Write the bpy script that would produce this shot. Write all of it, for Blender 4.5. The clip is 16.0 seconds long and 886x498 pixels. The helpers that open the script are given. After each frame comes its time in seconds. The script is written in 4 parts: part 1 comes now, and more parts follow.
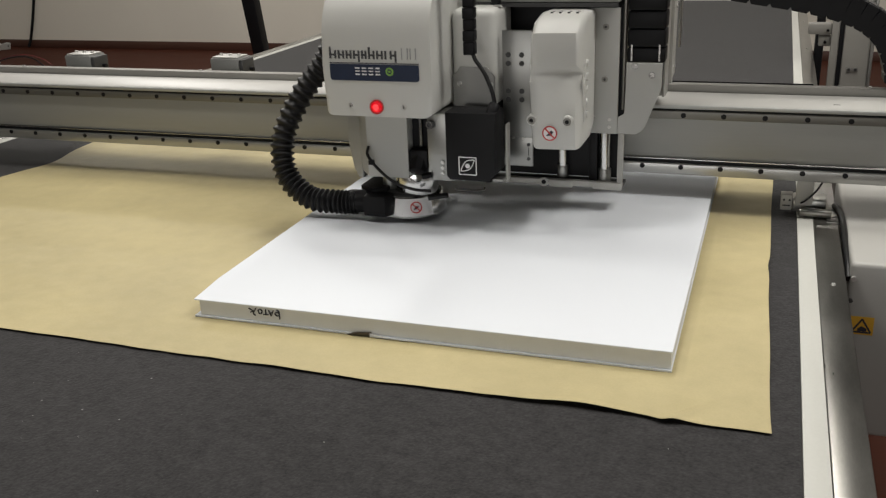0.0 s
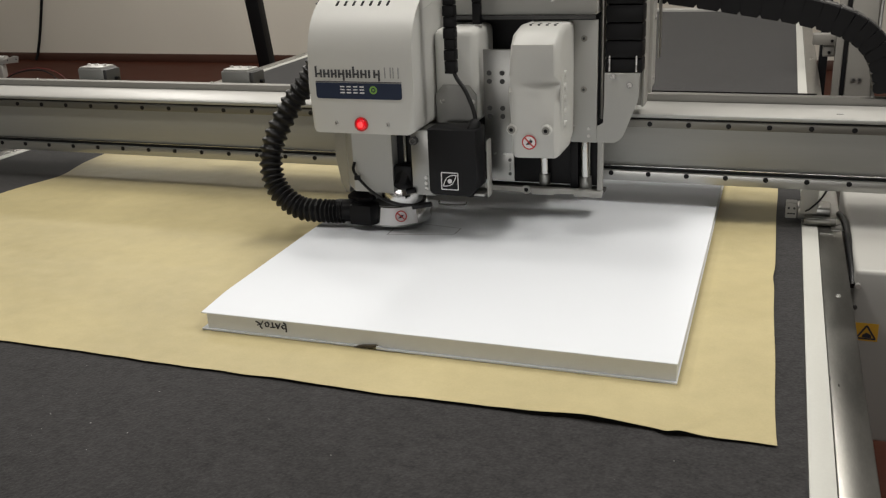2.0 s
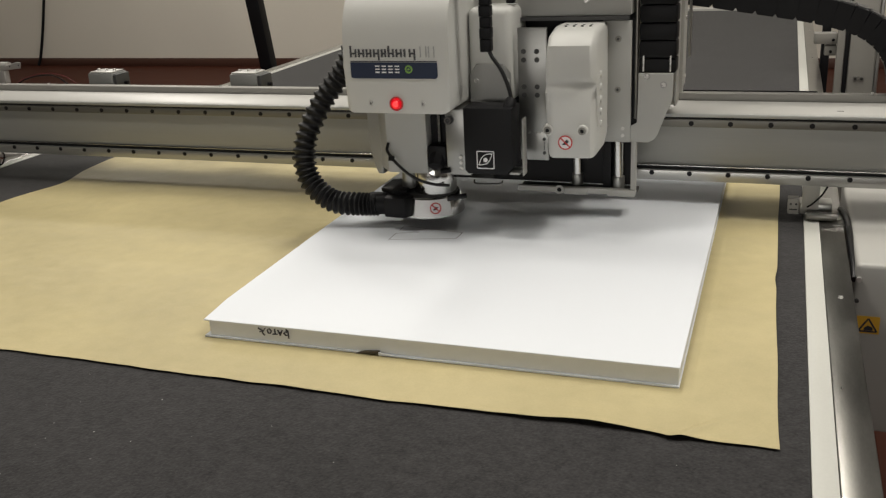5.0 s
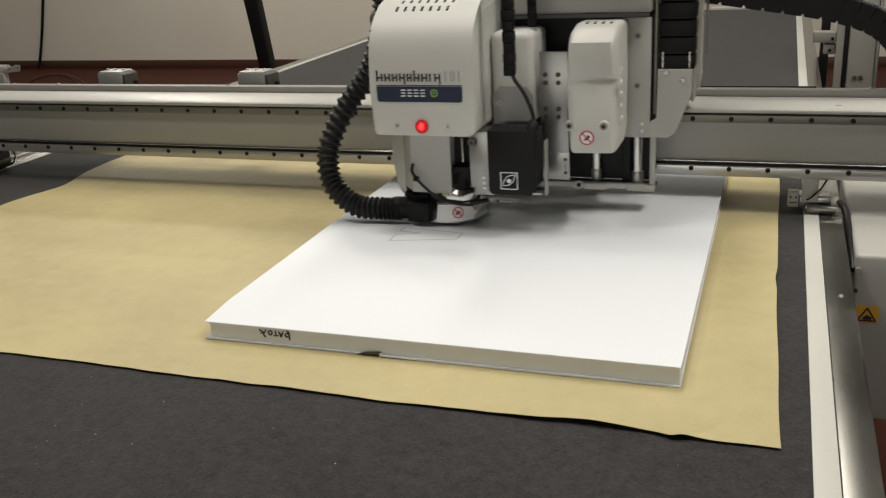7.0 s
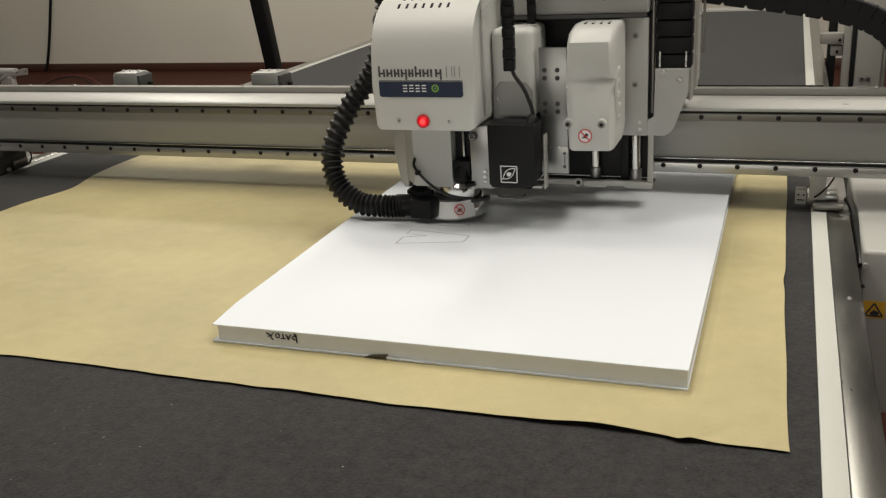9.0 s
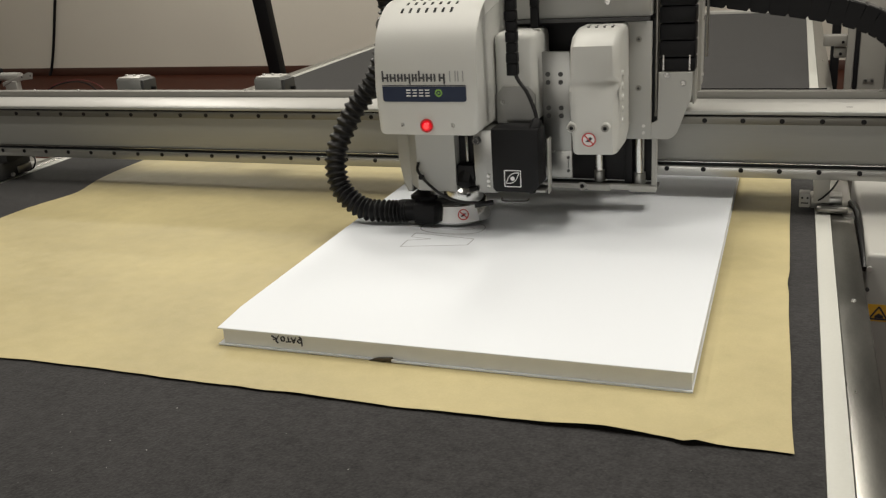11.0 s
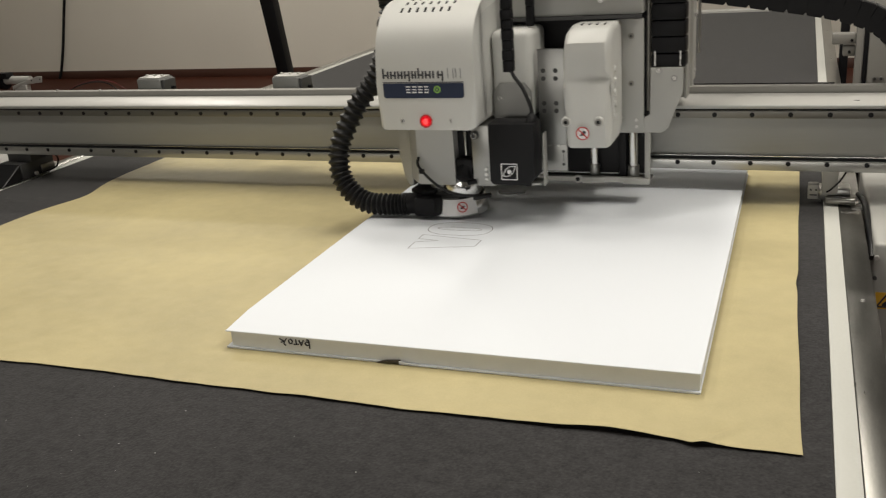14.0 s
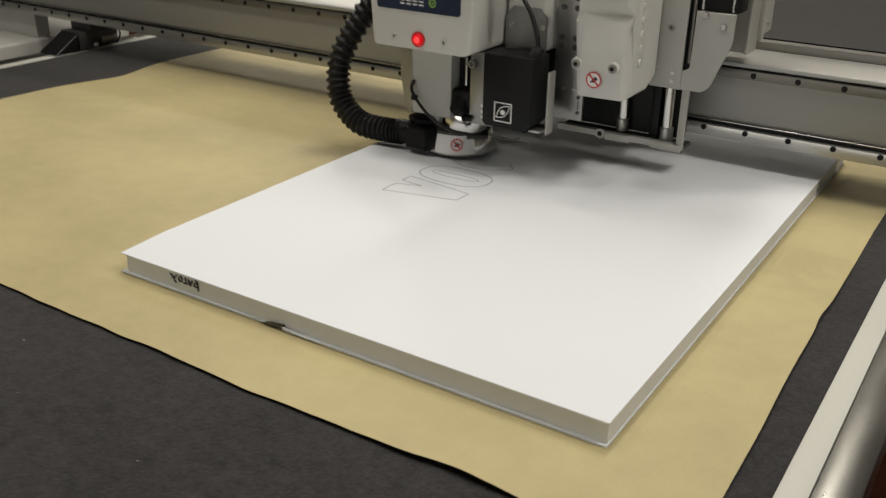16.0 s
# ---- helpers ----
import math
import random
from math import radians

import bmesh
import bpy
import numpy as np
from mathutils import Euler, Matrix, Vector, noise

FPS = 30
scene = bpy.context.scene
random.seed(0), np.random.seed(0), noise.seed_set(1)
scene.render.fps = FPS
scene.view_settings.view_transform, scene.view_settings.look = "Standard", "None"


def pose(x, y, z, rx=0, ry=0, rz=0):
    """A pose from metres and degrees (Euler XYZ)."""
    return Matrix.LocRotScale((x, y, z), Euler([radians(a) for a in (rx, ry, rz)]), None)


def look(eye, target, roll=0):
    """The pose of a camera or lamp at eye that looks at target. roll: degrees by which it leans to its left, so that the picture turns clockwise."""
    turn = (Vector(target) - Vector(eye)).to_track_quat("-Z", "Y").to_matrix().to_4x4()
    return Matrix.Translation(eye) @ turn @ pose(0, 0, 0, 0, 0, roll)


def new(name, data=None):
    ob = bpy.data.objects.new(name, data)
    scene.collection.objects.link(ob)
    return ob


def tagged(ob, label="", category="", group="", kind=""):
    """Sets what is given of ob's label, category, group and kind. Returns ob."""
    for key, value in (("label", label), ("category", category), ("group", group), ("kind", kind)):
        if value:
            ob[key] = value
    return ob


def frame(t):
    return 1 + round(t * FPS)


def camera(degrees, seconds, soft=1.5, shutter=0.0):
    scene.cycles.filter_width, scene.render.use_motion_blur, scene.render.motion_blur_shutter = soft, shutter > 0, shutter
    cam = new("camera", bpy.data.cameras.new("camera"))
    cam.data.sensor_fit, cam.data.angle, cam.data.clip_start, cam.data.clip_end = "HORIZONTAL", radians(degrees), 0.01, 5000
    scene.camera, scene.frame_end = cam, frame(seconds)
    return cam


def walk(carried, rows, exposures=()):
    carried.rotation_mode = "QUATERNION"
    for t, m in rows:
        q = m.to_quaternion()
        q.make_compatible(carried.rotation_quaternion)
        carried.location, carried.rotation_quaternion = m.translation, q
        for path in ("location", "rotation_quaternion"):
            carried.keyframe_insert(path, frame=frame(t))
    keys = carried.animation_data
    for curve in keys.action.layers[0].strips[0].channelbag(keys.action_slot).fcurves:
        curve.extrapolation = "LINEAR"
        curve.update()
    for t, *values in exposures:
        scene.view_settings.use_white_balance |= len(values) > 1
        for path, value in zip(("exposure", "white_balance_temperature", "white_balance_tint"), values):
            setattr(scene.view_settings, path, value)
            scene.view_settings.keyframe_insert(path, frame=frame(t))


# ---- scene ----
cam = camera(50.6, 16.0, soft=1.25, shutter=0.4)
PATH = [
    (0, (0.09, -1.092, 1.478), (-0.543, 0.671, 0.777), -2.2),
    (0.5, (0.087, -1.098, 1.479), (-0.56, 0.662, 0.783), -2.3),
    (1, (0.09, -1.098, 1.481), (-0.556, 0.664, 0.789), -2.6),
    (1.5, (0.093, -1.096, 1.483), (-0.549, 0.67, 0.798), -2.6),
    (2, (0.092, -1.097, 1.484), (-0.554, 0.669, 0.804), -2.5),
    (2.5, (0.09, -1.096, 1.482), (-0.567, 0.665, 0.797), -2.8),
    (3, (0.088, -1.096, 1.483), (-0.573, 0.662, 0.795), -3.0),
    (3.5, (0.094, -1.095, 1.486), (-0.564, 0.666, 0.803), -3.2),
    (4, (0.094, -1.094, 1.488), (-0.56, 0.67, 0.81), -3.1),
    (6.5, (0.097, -1.095, 1.491), (-0.554, 0.671, 0.813), -3.2),
    (7, (0.095, -1.095, 1.491), (-0.559, 0.669, 0.814), -3.4),
    (7.5, (0.097, -1.095, 1.49), (-0.561, 0.668, 0.814), -3.5),
    (8, (0.098, -1.095, 1.491), (-0.559, 0.671, 0.82), -3.5),
    (8.5, (0.097, -1.095, 1.493), (-0.562, 0.671, 0.824), -3.5),
    (9, (0.094, -1.095, 1.492), (-0.573, 0.666, 0.82), -3.6),
    (11.5, (0.094, -1.099, 1.494), (-0.581, 0.663, 0.83), -3.8),
    (12, (0.096, -1.098, 1.493), (-0.577, 0.666, 0.833), -3.8),
    (12.5, (0.1, -1.098, 1.496), (-0.569, 0.67, 0.843), -3.8),
    (13, (0.099, -1.097, 1.496), (-0.574, 0.669, 0.843), -3.8),
    (13.5, (0.094, -1.097, 1.497), (-0.587, 0.664, 0.837), -3.9),
    (14, (0.097, -1.097, 1.496), (-0.596, 0.657, 0.832), -4.3),
    (14.5, (0.123, -1.094, 1.494), (-0.608, 0.64, 0.817), -4.8),
    (15, (0.165, -1.056, 1.485), (-0.504, 0.69, 0.774), -3.6),
    (15.2, (0.18, -1.019, 1.474), (-0.513, 0.714, 0.754), -3.6),
    (15.5, (0.217, -0.903, 1.464), (-0.624, 0.753, 0.723), -2.3),
    (16, (0.273, -0.721, 1.449), (-0.716, 0.814, 0.633), 1.0),
]
walk(cam, [(t, look(eye, target, roll)) for t, eye, target, roll in PATH],
     exposures=[(0, -0.03, 6500, 10), (6, -0.06, 6760, 9), (9, -0.06, 6820, 8), (14.5, -0.05, 6790, 9), (15.0, -0.1, 6790, 9), (15.5, -0.22, 6830, 9), (16, -0.33, 6900, 9)])

# ---- light ----
world = bpy.data.worlds.new("world")
scene.world = world
world.use_nodes = True
world.node_tree.nodes["Background"].inputs[0].default_value = (0.75, 0.8, 0.85, 1)
world.node_tree.nodes["Background"].inputs[1].default_value = 0.05
scene.view_settings.exposure = 0.0


def unseen_lamp(x, y, sx, sy, power, z=4.0):
    data = bpy.data.lights.new("lamp", "AREA")
    data.shape, data.size, data.size_y, data.energy = "RECTANGLE", sx, sy, power
    data.color = (1.0, 0.965, 0.905)
    ob = new("lamp", data)
    ob.location = (x, y, z)
    return ob


# unseen lamps fitted to the shadows, the last added to brighten the far wall: middle, size, power
for lx, ly, sx, sy, lw in ((1.75, 0.5, 0.42, 0.42, 49), (-0.5, 1.25, 1.25, 0.25, 24), (-0.5, 2.0, 0.25, 1.25, 41), (1.0, -0.25, 0.25, 1.25, 21), (-1.75, -0.5, 0.42, 0.42, 30),
                           (-0.75, 0.5, 0.42, 0.42, 14), (-4.25, 4.5, 0.5, 0.5, 84), (4.5, 1.5, 0.5, 0.5, 60), (-2.5, 7.0, 11.0, 0.2, 124)):
    unseen_lamp(lx, ly, sx, sy, lw)
# fill lamp added for the faces towards the camera, in an assumed opening behind it
front_fill = unseen_lamp(-0.5, -11.05, 8.0, 2.0, 175, 1.9)
front_fill.rotation_euler = (radians(90), 0, 0)
front_fill.data.color = (1.0, 0.975, 0.94)


# ---- materials ----
def mat(name, col, rough=0.5, metal=0.0, var=0.06, scale=8.0, fine=0.04, fscale=220.0, bump=0.05, stretch=(1, 1, 1),
        coat=0.0, rvar=0.08, emit=0.0, spec=0.5, mid=None, wave=None):
    m = bpy.data.materials.new(name)
    m.use_nodes = True
    nt = m.node_tree
    n, link = nt.nodes, nt.links
    b = n["Principled BSDF"]
    tc = n.new("ShaderNodeTexCoord")
    mp = n.new("ShaderNodeMapping")
    mp.inputs["Scale"].default_value = stretch
    link.new(tc.outputs["Object"], mp.inputs[0])
    big, small = n.new("ShaderNodeTexNoise"), n.new("ShaderNodeTexNoise")
    big.inputs["Scale"].default_value, big.inputs["Detail"].default_value = scale, 4
    small.inputs["Scale"].default_value, small.inputs["Detail"].default_value = fscale, 3
    link.new(mp.outputs[0], big.inputs[0])
    link.new(mp.outputs[0], small.inputs[0])
    add = n.new("ShaderNodeMath")
    add.operation = "MULTIPLY_ADD"
    link.new(big.outputs[0], add.inputs[0])
    add.inputs[1].default_value, add.inputs[2].default_value = 2 * var, 1 - var - fine
    add2 = n.new("ShaderNodeMath")
    add2.operation = "MULTIPLY_ADD"
    link.new(small.outputs[0], add2.inputs[0])
    add2.inputs[1].default_value = 2 * fine
    link.new(add.outputs[0], add2.inputs[2])
    if mid:
        mot = n.new("ShaderNodeTexNoise")
        mot.inputs["Scale"].default_value, mot.inputs["Detail"].default_value = mid[1], 5
        link.new(mp.outputs[0], mot.inputs[0])
        add3 = n.new("ShaderNodeMath")
        add3.operation = "MULTIPLY_ADD"
        link.new(mot.outputs[0], add3.inputs[0])
        add3.inputs[1].default_value = 2 * mid[0]
        sub = n.new("ShaderNodeMath")
        sub.operation = "SUBTRACT"
        sub.inputs[1].default_value = mid[0]
        link.new(add2.outputs[0], sub.inputs[0])
        link.new(sub.outputs[0], add3.inputs[2])
        add2 = add3
    mul = n.new("ShaderNodeVectorMath")
    mul.operation = "SCALE"
    mul.inputs[0].default_value = col
    link.new(add2.outputs[0], mul.inputs["Scale"])
    link.new(mul.outputs[0], b.inputs["Base Color"])
    rr = n.new("ShaderNodeMath")
    rr.operation = "MULTIPLY_ADD"
    link.new(big.outputs[0], rr.inputs[0])
    rr.inputs[1].default_value, rr.inputs[2].default_value = 2 * rvar, rough - rvar
    link.new(rr.outputs[0], b.inputs["Roughness"])
    b.inputs["Metallic"].default_value = metal
    b.inputs["Coat Weight"].default_value = coat
    b.inputs["Specular IOR Level"].default_value = spec
    if bump:
        bp = n.new("ShaderNodeBump")
        bp.inputs["Strength"].default_value, bp.inputs["Distance"].default_value = bump, 0.002
        link.new(small.outputs[0], bp.inputs["Height"])
        if wave:
            low = n.new("ShaderNodeTexNoise")
            low.inputs["Scale"].default_value, low.inputs["Detail"].default_value = wave[1], 2
            link.new(tc.outputs["Object"], low.inputs[0])
            bw = n.new("ShaderNodeBump")
            bw.inputs["Strength"].default_value, bw.inputs["Distance"].default_value = wave[0], 0.01
            link.new(low.outputs[0], bw.inputs["Height"])
            link.new(bw.outputs[0], bp.inputs["Normal"])
        link.new(bp.outputs[0], b.inputs["Normal"])
    if emit:
        b.inputs["Emission Color"].default_value, b.inputs["Emission Strength"].default_value = (*col, 1), emit
    return m


M_WALL = mat("wall_paint", (0.72, 0.685, 0.605), 0.75, var=0.04, scale=1.5, bump=0.04)
# Ceiling is out of view; its dark tone is there to weaken bounced light.
M_CEIL = mat("ceiling_paint", (0.16, 0.158, 0.15), 0.8, scale=1.5)
M_FLOOR = mat("red_brown_laminate", (0.05, 0.0145, 0.008), 0.6, spec=0.1, var=0.25, scale=3, fine=0.15, fscale=40, stretch=(1, 8, 1))
M_BASE = mat("brown_skirting", (0.075, 0.032, 0.022), 0.4, var=0.12, scale=3)
M_BELT = mat("dark_felt_belt", (0.0285, 0.0274, 0.0281), 0.9, var=0.45, scale=7, fine=0.85, fscale=260, bump=0.45, spec=0.25, mid=(0.6, 60))
M_BELT.node_tree.nodes["Principled BSDF"].inputs["Sheen Weight"].default_value = 0.12
M_STRIP = mat("white_edge_strip", (0.54, 0.54, 0.50), 0.5, var=0.04, scale=5)
M_STEEL = mat("brushed_steel", (0.225, 0.219, 0.203), 0.32, 1.0, var=0.30, scale=16, rvar=0.10, fine=0.10, fscale=500, bump=0.02, stretch=(1, 0.22, 1), mid=(0.14, 90))
M_ALU = mat("anodised_aluminium", (0.40, 0.405, 0.39), 0.42, 0.45, var=0.05, scale=4, fine=0.04, fscale=400, bump=0.05, stretch=(0.05, 1, 1))
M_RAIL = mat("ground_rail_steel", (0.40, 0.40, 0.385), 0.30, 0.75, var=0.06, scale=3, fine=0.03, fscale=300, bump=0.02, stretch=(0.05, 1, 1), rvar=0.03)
# Darker copy of the rail steel, with the top lip's shade in its colour.
M_RAILSHADE = mat("shaded_rail_steel", (0.175, 0.17, 0.152), 0.40, 0.6, var=0.08, scale=3, fine=0.03, fscale=300, bump=0.02, stretch=(0.05, 1, 1), rvar=0.05)
M_BLOCK = mat("dull_cast_aluminium", (0.215, 0.217, 0.208), 0.5, 0.3, var=0.12, scale=30)
M_BARGREY = mat("grey_steel_bar", (0.27, 0.262, 0.242), 0.55, 0.4, var=0.1, scale=5, fine=0.05, fscale=300, stretch=(0.1, 1, 1))
M_ALUFACE = mat("satin_aluminium_profile", (0.31, 0.31, 0.293), 0.5, 0.3, var=0.05, scale=3, fine=0.03, fscale=300, bump=0.04, stretch=(0.05, 1, 1))
M_PLATE = mat("bare_aluminium_plate", (0.30, 0.30, 0.288), 0.33, 0.85, var=0.08, scale=20, fine=0.05, fscale=400)
M_WHITE = mat("white_moulded_plastic", (0.60, 0.60, 0.573), 0.42, var=0.02, scale=12, fine=0.02, fscale=600, bump=0.08)
M_GREYP = mat("light_grey_paint", (0.42, 0.42, 0.40), 0.45, var=0.03, scale=9, fine=0.02, fscale=500, bump=0.06)
M_PANEL = mat("white_powder_coat", (0.42, 0.414, 0.39), 0.4, var=0.03, scale=4, fine=0.02, fscale=500, bump=0.06)
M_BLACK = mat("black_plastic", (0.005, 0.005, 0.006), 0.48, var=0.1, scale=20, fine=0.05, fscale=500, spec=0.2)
M_RUBBER = mat("black_rubber", (0.006, 0.006, 0.007), 0.45, var=0.12, scale=30, fine=0.08, fscale=400, spec=0.4)
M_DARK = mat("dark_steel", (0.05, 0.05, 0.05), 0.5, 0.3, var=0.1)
M_CHROME = mat("polished_steel", (0.58, 0.58, 0.57), 0.16, 1.0, var=0.03, bump=0.0, rvar=0.03)
M_BOLT = mat("zinc_screw", (0.62, 0.61, 0.59), 0.28, 0.65, var=0.1, scale=60)
M_BOARD = mat("white_board_liner", (0.755, 0.785, 0.83), 0.7, var=0.012, scale=5, fine=0.01, fscale=700, bump=0.03)
M_CORE = mat("grey_paper_core", (0.70, 0.715, 0.72), 0.8, var=0.05, scale=40, fine=0.03, fscale=500, bump=0.08)
M_KRAFT = mat("kraft_paper", (0.472, 0.402, 0.216), 0.62, var=0.2, scale=4.5, fine=0.07, fscale=350, bump=0.16, mid=(0.1, 30), wave=(0.6, 11))
# Dark tone for the shaded gap below the lifted liner.
M_NOTCH = mat("notch_gap_dark", (0.07, 0.055, 0.035), 0.8, var=0.2, scale=60)
M_INK = mat("dark_ink", (0.02, 0.02, 0.03), 0.5, var=0.05)
M_PRINTDARK = mat("dark_grey_print", (0.05, 0.05, 0.055), 0.5, var=0.05)
M_PRINTGREY = mat("grey_print", (0.34, 0.34, 0.34), 0.5, var=0.05)
M_NAVY = mat("navy_print", (0.012, 0.022, 0.055), 0.35, var=0.03)
M_PRINT = mat("white_print", (0.80, 0.80, 0.80), 0.45, var=0.02)
M_LINT = mat("pale_lint", (0.42, 0.42, 0.40), 0.9, var=0.3, scale=40)
M_GREEN = mat("green_print", (0.22, 0.42, 0.08), 0.45, var=0.02)
M_RED = mat("red_print", (0.55, 0.03, 0.03), 0.45, var=0.02)
M_YELLOW = mat("yellow_print", (0.75, 0.42, 0.03), 0.45, var=0.03)
M_LED = mat("red_indicator", (0.95, 0.05, 0.055), 0.25, var=0.0, fine=0.0, emit=1.1)
M_LENS = mat("red_lens", (0.62, 0.004, 0.012), 0.15, var=0.0, fine=0.0, bump=0, emit=0.55)
M_CUT = mat("grey_cut_edge", (0.33, 0.33, 0.35), 0.8, var=0.15, scale=60)
M_TEAL = mat("dark_teal_rubber", (0.008, 0.04, 0.036), 0.45)
M_WIRE = mat("red_wire", (0.10, 0.012, 0.012), 0.45)


# ---- mesh helpers ----
def finish(bm, smooth=40):
    bmesh.ops.recalc_face_normals(bm, faces=bm.faces)
    me = bpy.data.meshes.new("mesh")
    bm.to_mesh(me)
    bm.free()
    if smooth:
        me.shade_smooth()
        me.set_sharp_from_angle(angle=radians(smooth))
    return me


def part(name, bm, material, parent=None, label="", smooth=40):
    ob = new(name, finish(bm, smooth) if isinstance(bm, bmesh.types.BMesh) else bm)
    if not ob.data.materials:
        ob.data.materials.append(material)
    if parent:
        ob.parent = parent
    return tagged(ob, label)


def box(x0, x1, y0, y1, z0, z1, bevel=0.0, seg=2, bm=None):
    tmp = bmesh.new()
    bmesh.ops.create_cube(tmp, size=1)
    bmesh.ops.scale(tmp, vec=(x1 - x0, y1 - y0, z1 - z0), verts=tmp.verts)
    bmesh.ops.translate(tmp, vec=((x0 + x1) / 2, (y0 + y1) / 2, (z0 + z1) / 2), verts=tmp.verts)
    if bevel:
        bmesh.ops.bevel(tmp, geom=tmp.edges[:], offset=bevel, segments=seg, profile=0.5, affect="EDGES")
    return merge(bm, tmp)


def merge(bm, tmp):
    if bm is None:
        return tmp
    me = bpy.data.meshes.new("tmp")
    tmp.to_mesh(me)
    tmp.free()
    bm.from_mesh(me)
    bpy.data.meshes.remove(me)
    return bm


def cyl(p0, p1, r0, r1=None, seg=20, bevel=0.0, bm=None):
    p0, p1 = Vector(p0), Vector(p1)
    tmp = bmesh.new()
    d = p1 - p0
    m = Matrix.Translation((p0 + p1) / 2) @ d.to_track_quat("Z", "Y").to_matrix().to_4x4()
    bmesh.ops.create_cone(tmp, cap_ends=True, segments=seg, radius1=r0, radius2=r0 if r1 is None else r1, depth=d.length)
    if bevel:
        rim = [e for e in tmp.edges if len(e.link_faces) == 2 and any(len(f.verts) > 4 for f in e.link_faces)]
        bmesh.ops.bevel(tmp, geom=rim, offset=bevel, segments=2, profile=0.5, affect="EDGES")
    tmp.transform(m)
    return merge(bm, tmp)


def smooth_path(pts, n):
    """n points on a smooth curve through pts."""
    pts = [Vector(p) for p in pts]
    pts = [2 * pts[0] - pts[1]] + pts + [2 * pts[-1] - pts[-2]]
    out = []
    spans = len(pts) - 3
    for k in range(n):
        u = k / (n - 1) * spans
        i = min(int(u), spans - 1)
        f = u - i
        a, b, c, d = pts[i:i + 4]
        out.append(0.5 * ((2 * b) + (c - a) * f + (2 * a - 5 * b + 4 * c - d) * f * f + (3 * b - a - 3 * c + d) * f ** 3))
    return out


def tube(pts, radius, seg=12, bm=None):
    """A tube along pts; radius: a number or one for each point."""
    tmp = bmesh.new()
    rings, up = [], Vector((0, 1, 0.1))
    for i, p in enumerate(pts):
        d = (pts[min(i + 1, len(pts) - 1)] - pts[max(i - 1, 0)]).normalized()
        side = d.cross(up).normalized()
        up = side.cross(d).normalized()
        r = radius if isinstance(radius, (int, float)) else radius[i]
        rings.append([tmp.verts.new(p + r * (math.cos(a) * side + math.sin(a) * up)) for a in (2 * math.pi * k / seg for k in range(seg))])
    for a, b in zip(rings, rings[1:]):
        for k in range(seg):
            tmp.faces.new((a[k], a[(k + 1) % seg], b[(k + 1) % seg], b[k]))
    tmp.faces.new(rings[0])
    tmp.faces.new(rings[-1][::-1])
    return merge(bm, tmp)


def slab(outline, axis, a0, a1, bevel=0.0, seg=3, bm=None):
    """The closed outline, in the plane across the axis, drawn out from a0 to a1; bevel rounds the two rims."""
    tmp = bmesh.new()
    place = {"x": lambda u, v, a: (a, u, v), "y": lambda u, v, a: (u, a, v), "z": lambda u, v, a: (u, v, a)}[axis]
    lo = [tmp.verts.new(place(u, v, a0)) for u, v in outline]
    hi = [tmp.verts.new(place(u, v, a1)) for u, v in outline]
    f0, f1 = tmp.faces.new(lo), tmp.faces.new(hi[::-1])
    n = len(lo)
    for k in range(n):
        tmp.faces.new((lo[k], hi[k], hi[(k + 1) % n], lo[(k + 1) % n]))
    if bevel:
        rim = list({e for f in (f0, f1) for e in f.edges})
        bmesh.ops.bevel(tmp, geom=rim, offset=bevel, segments=seg, profile=0.5, affect="EDGES")
    return merge(bm, tmp)


def arc(cx, cy, r, a0, a1, n):
    return [(cx + r * math.cos(radians(a0 + (a1 - a0) * k / (n - 1))), cy + r * math.sin(radians(a0 + (a1 - a0) * k / (n - 1)))) for k in range(n)]


def ring(center, r, w, depth, normal="y", seg=28):
    """A flat ring facing along -y (or up, z)."""
    bm = bmesh.new()
    c = Vector(center)
    def at(rad, a, d):
        if normal == "y":
            return c + Vector((rad * math.cos(a), d, rad * math.sin(a)))
        return c + Vector((rad * math.cos(a), rad * math.sin(a), -d))
    loops = []
    for rad, d in ((r - w, 0), (r, 0), (r, depth), (r - w, depth)):
        loops.append([bm.verts.new(at(rad, 2 * math.pi * k / seg, d)) for k in range(seg)])
    for a, b in zip(loops, loops[1:] + loops[:1]):
        for k in range(seg):
            bm.faces.new((a[k], a[(k + 1) % seg], b[(k + 1) % seg], b[k]))
    return bm


def bar(p0, p1, w, y0, y1):
    """A flat bar in the x-z plane from p0 to p1, of width w, between the depths y0 and y1."""
    a, b = Vector(p0), Vector(p1)
    d = (b - a).normalized() * w / 2
    s = Vector((-d.y, d.x))
    return slab([tuple(a - s), tuple(b - s), tuple(b + s), tuple(a + s)], "y", y0, y1)


def empty(name, label, category, group="", at=(0, 0, 0), kind=""):
    ob = new(name)
    ob.empty_display_size = 0.1
    ob.location = at
    return tagged(ob, label, category, group, kind)


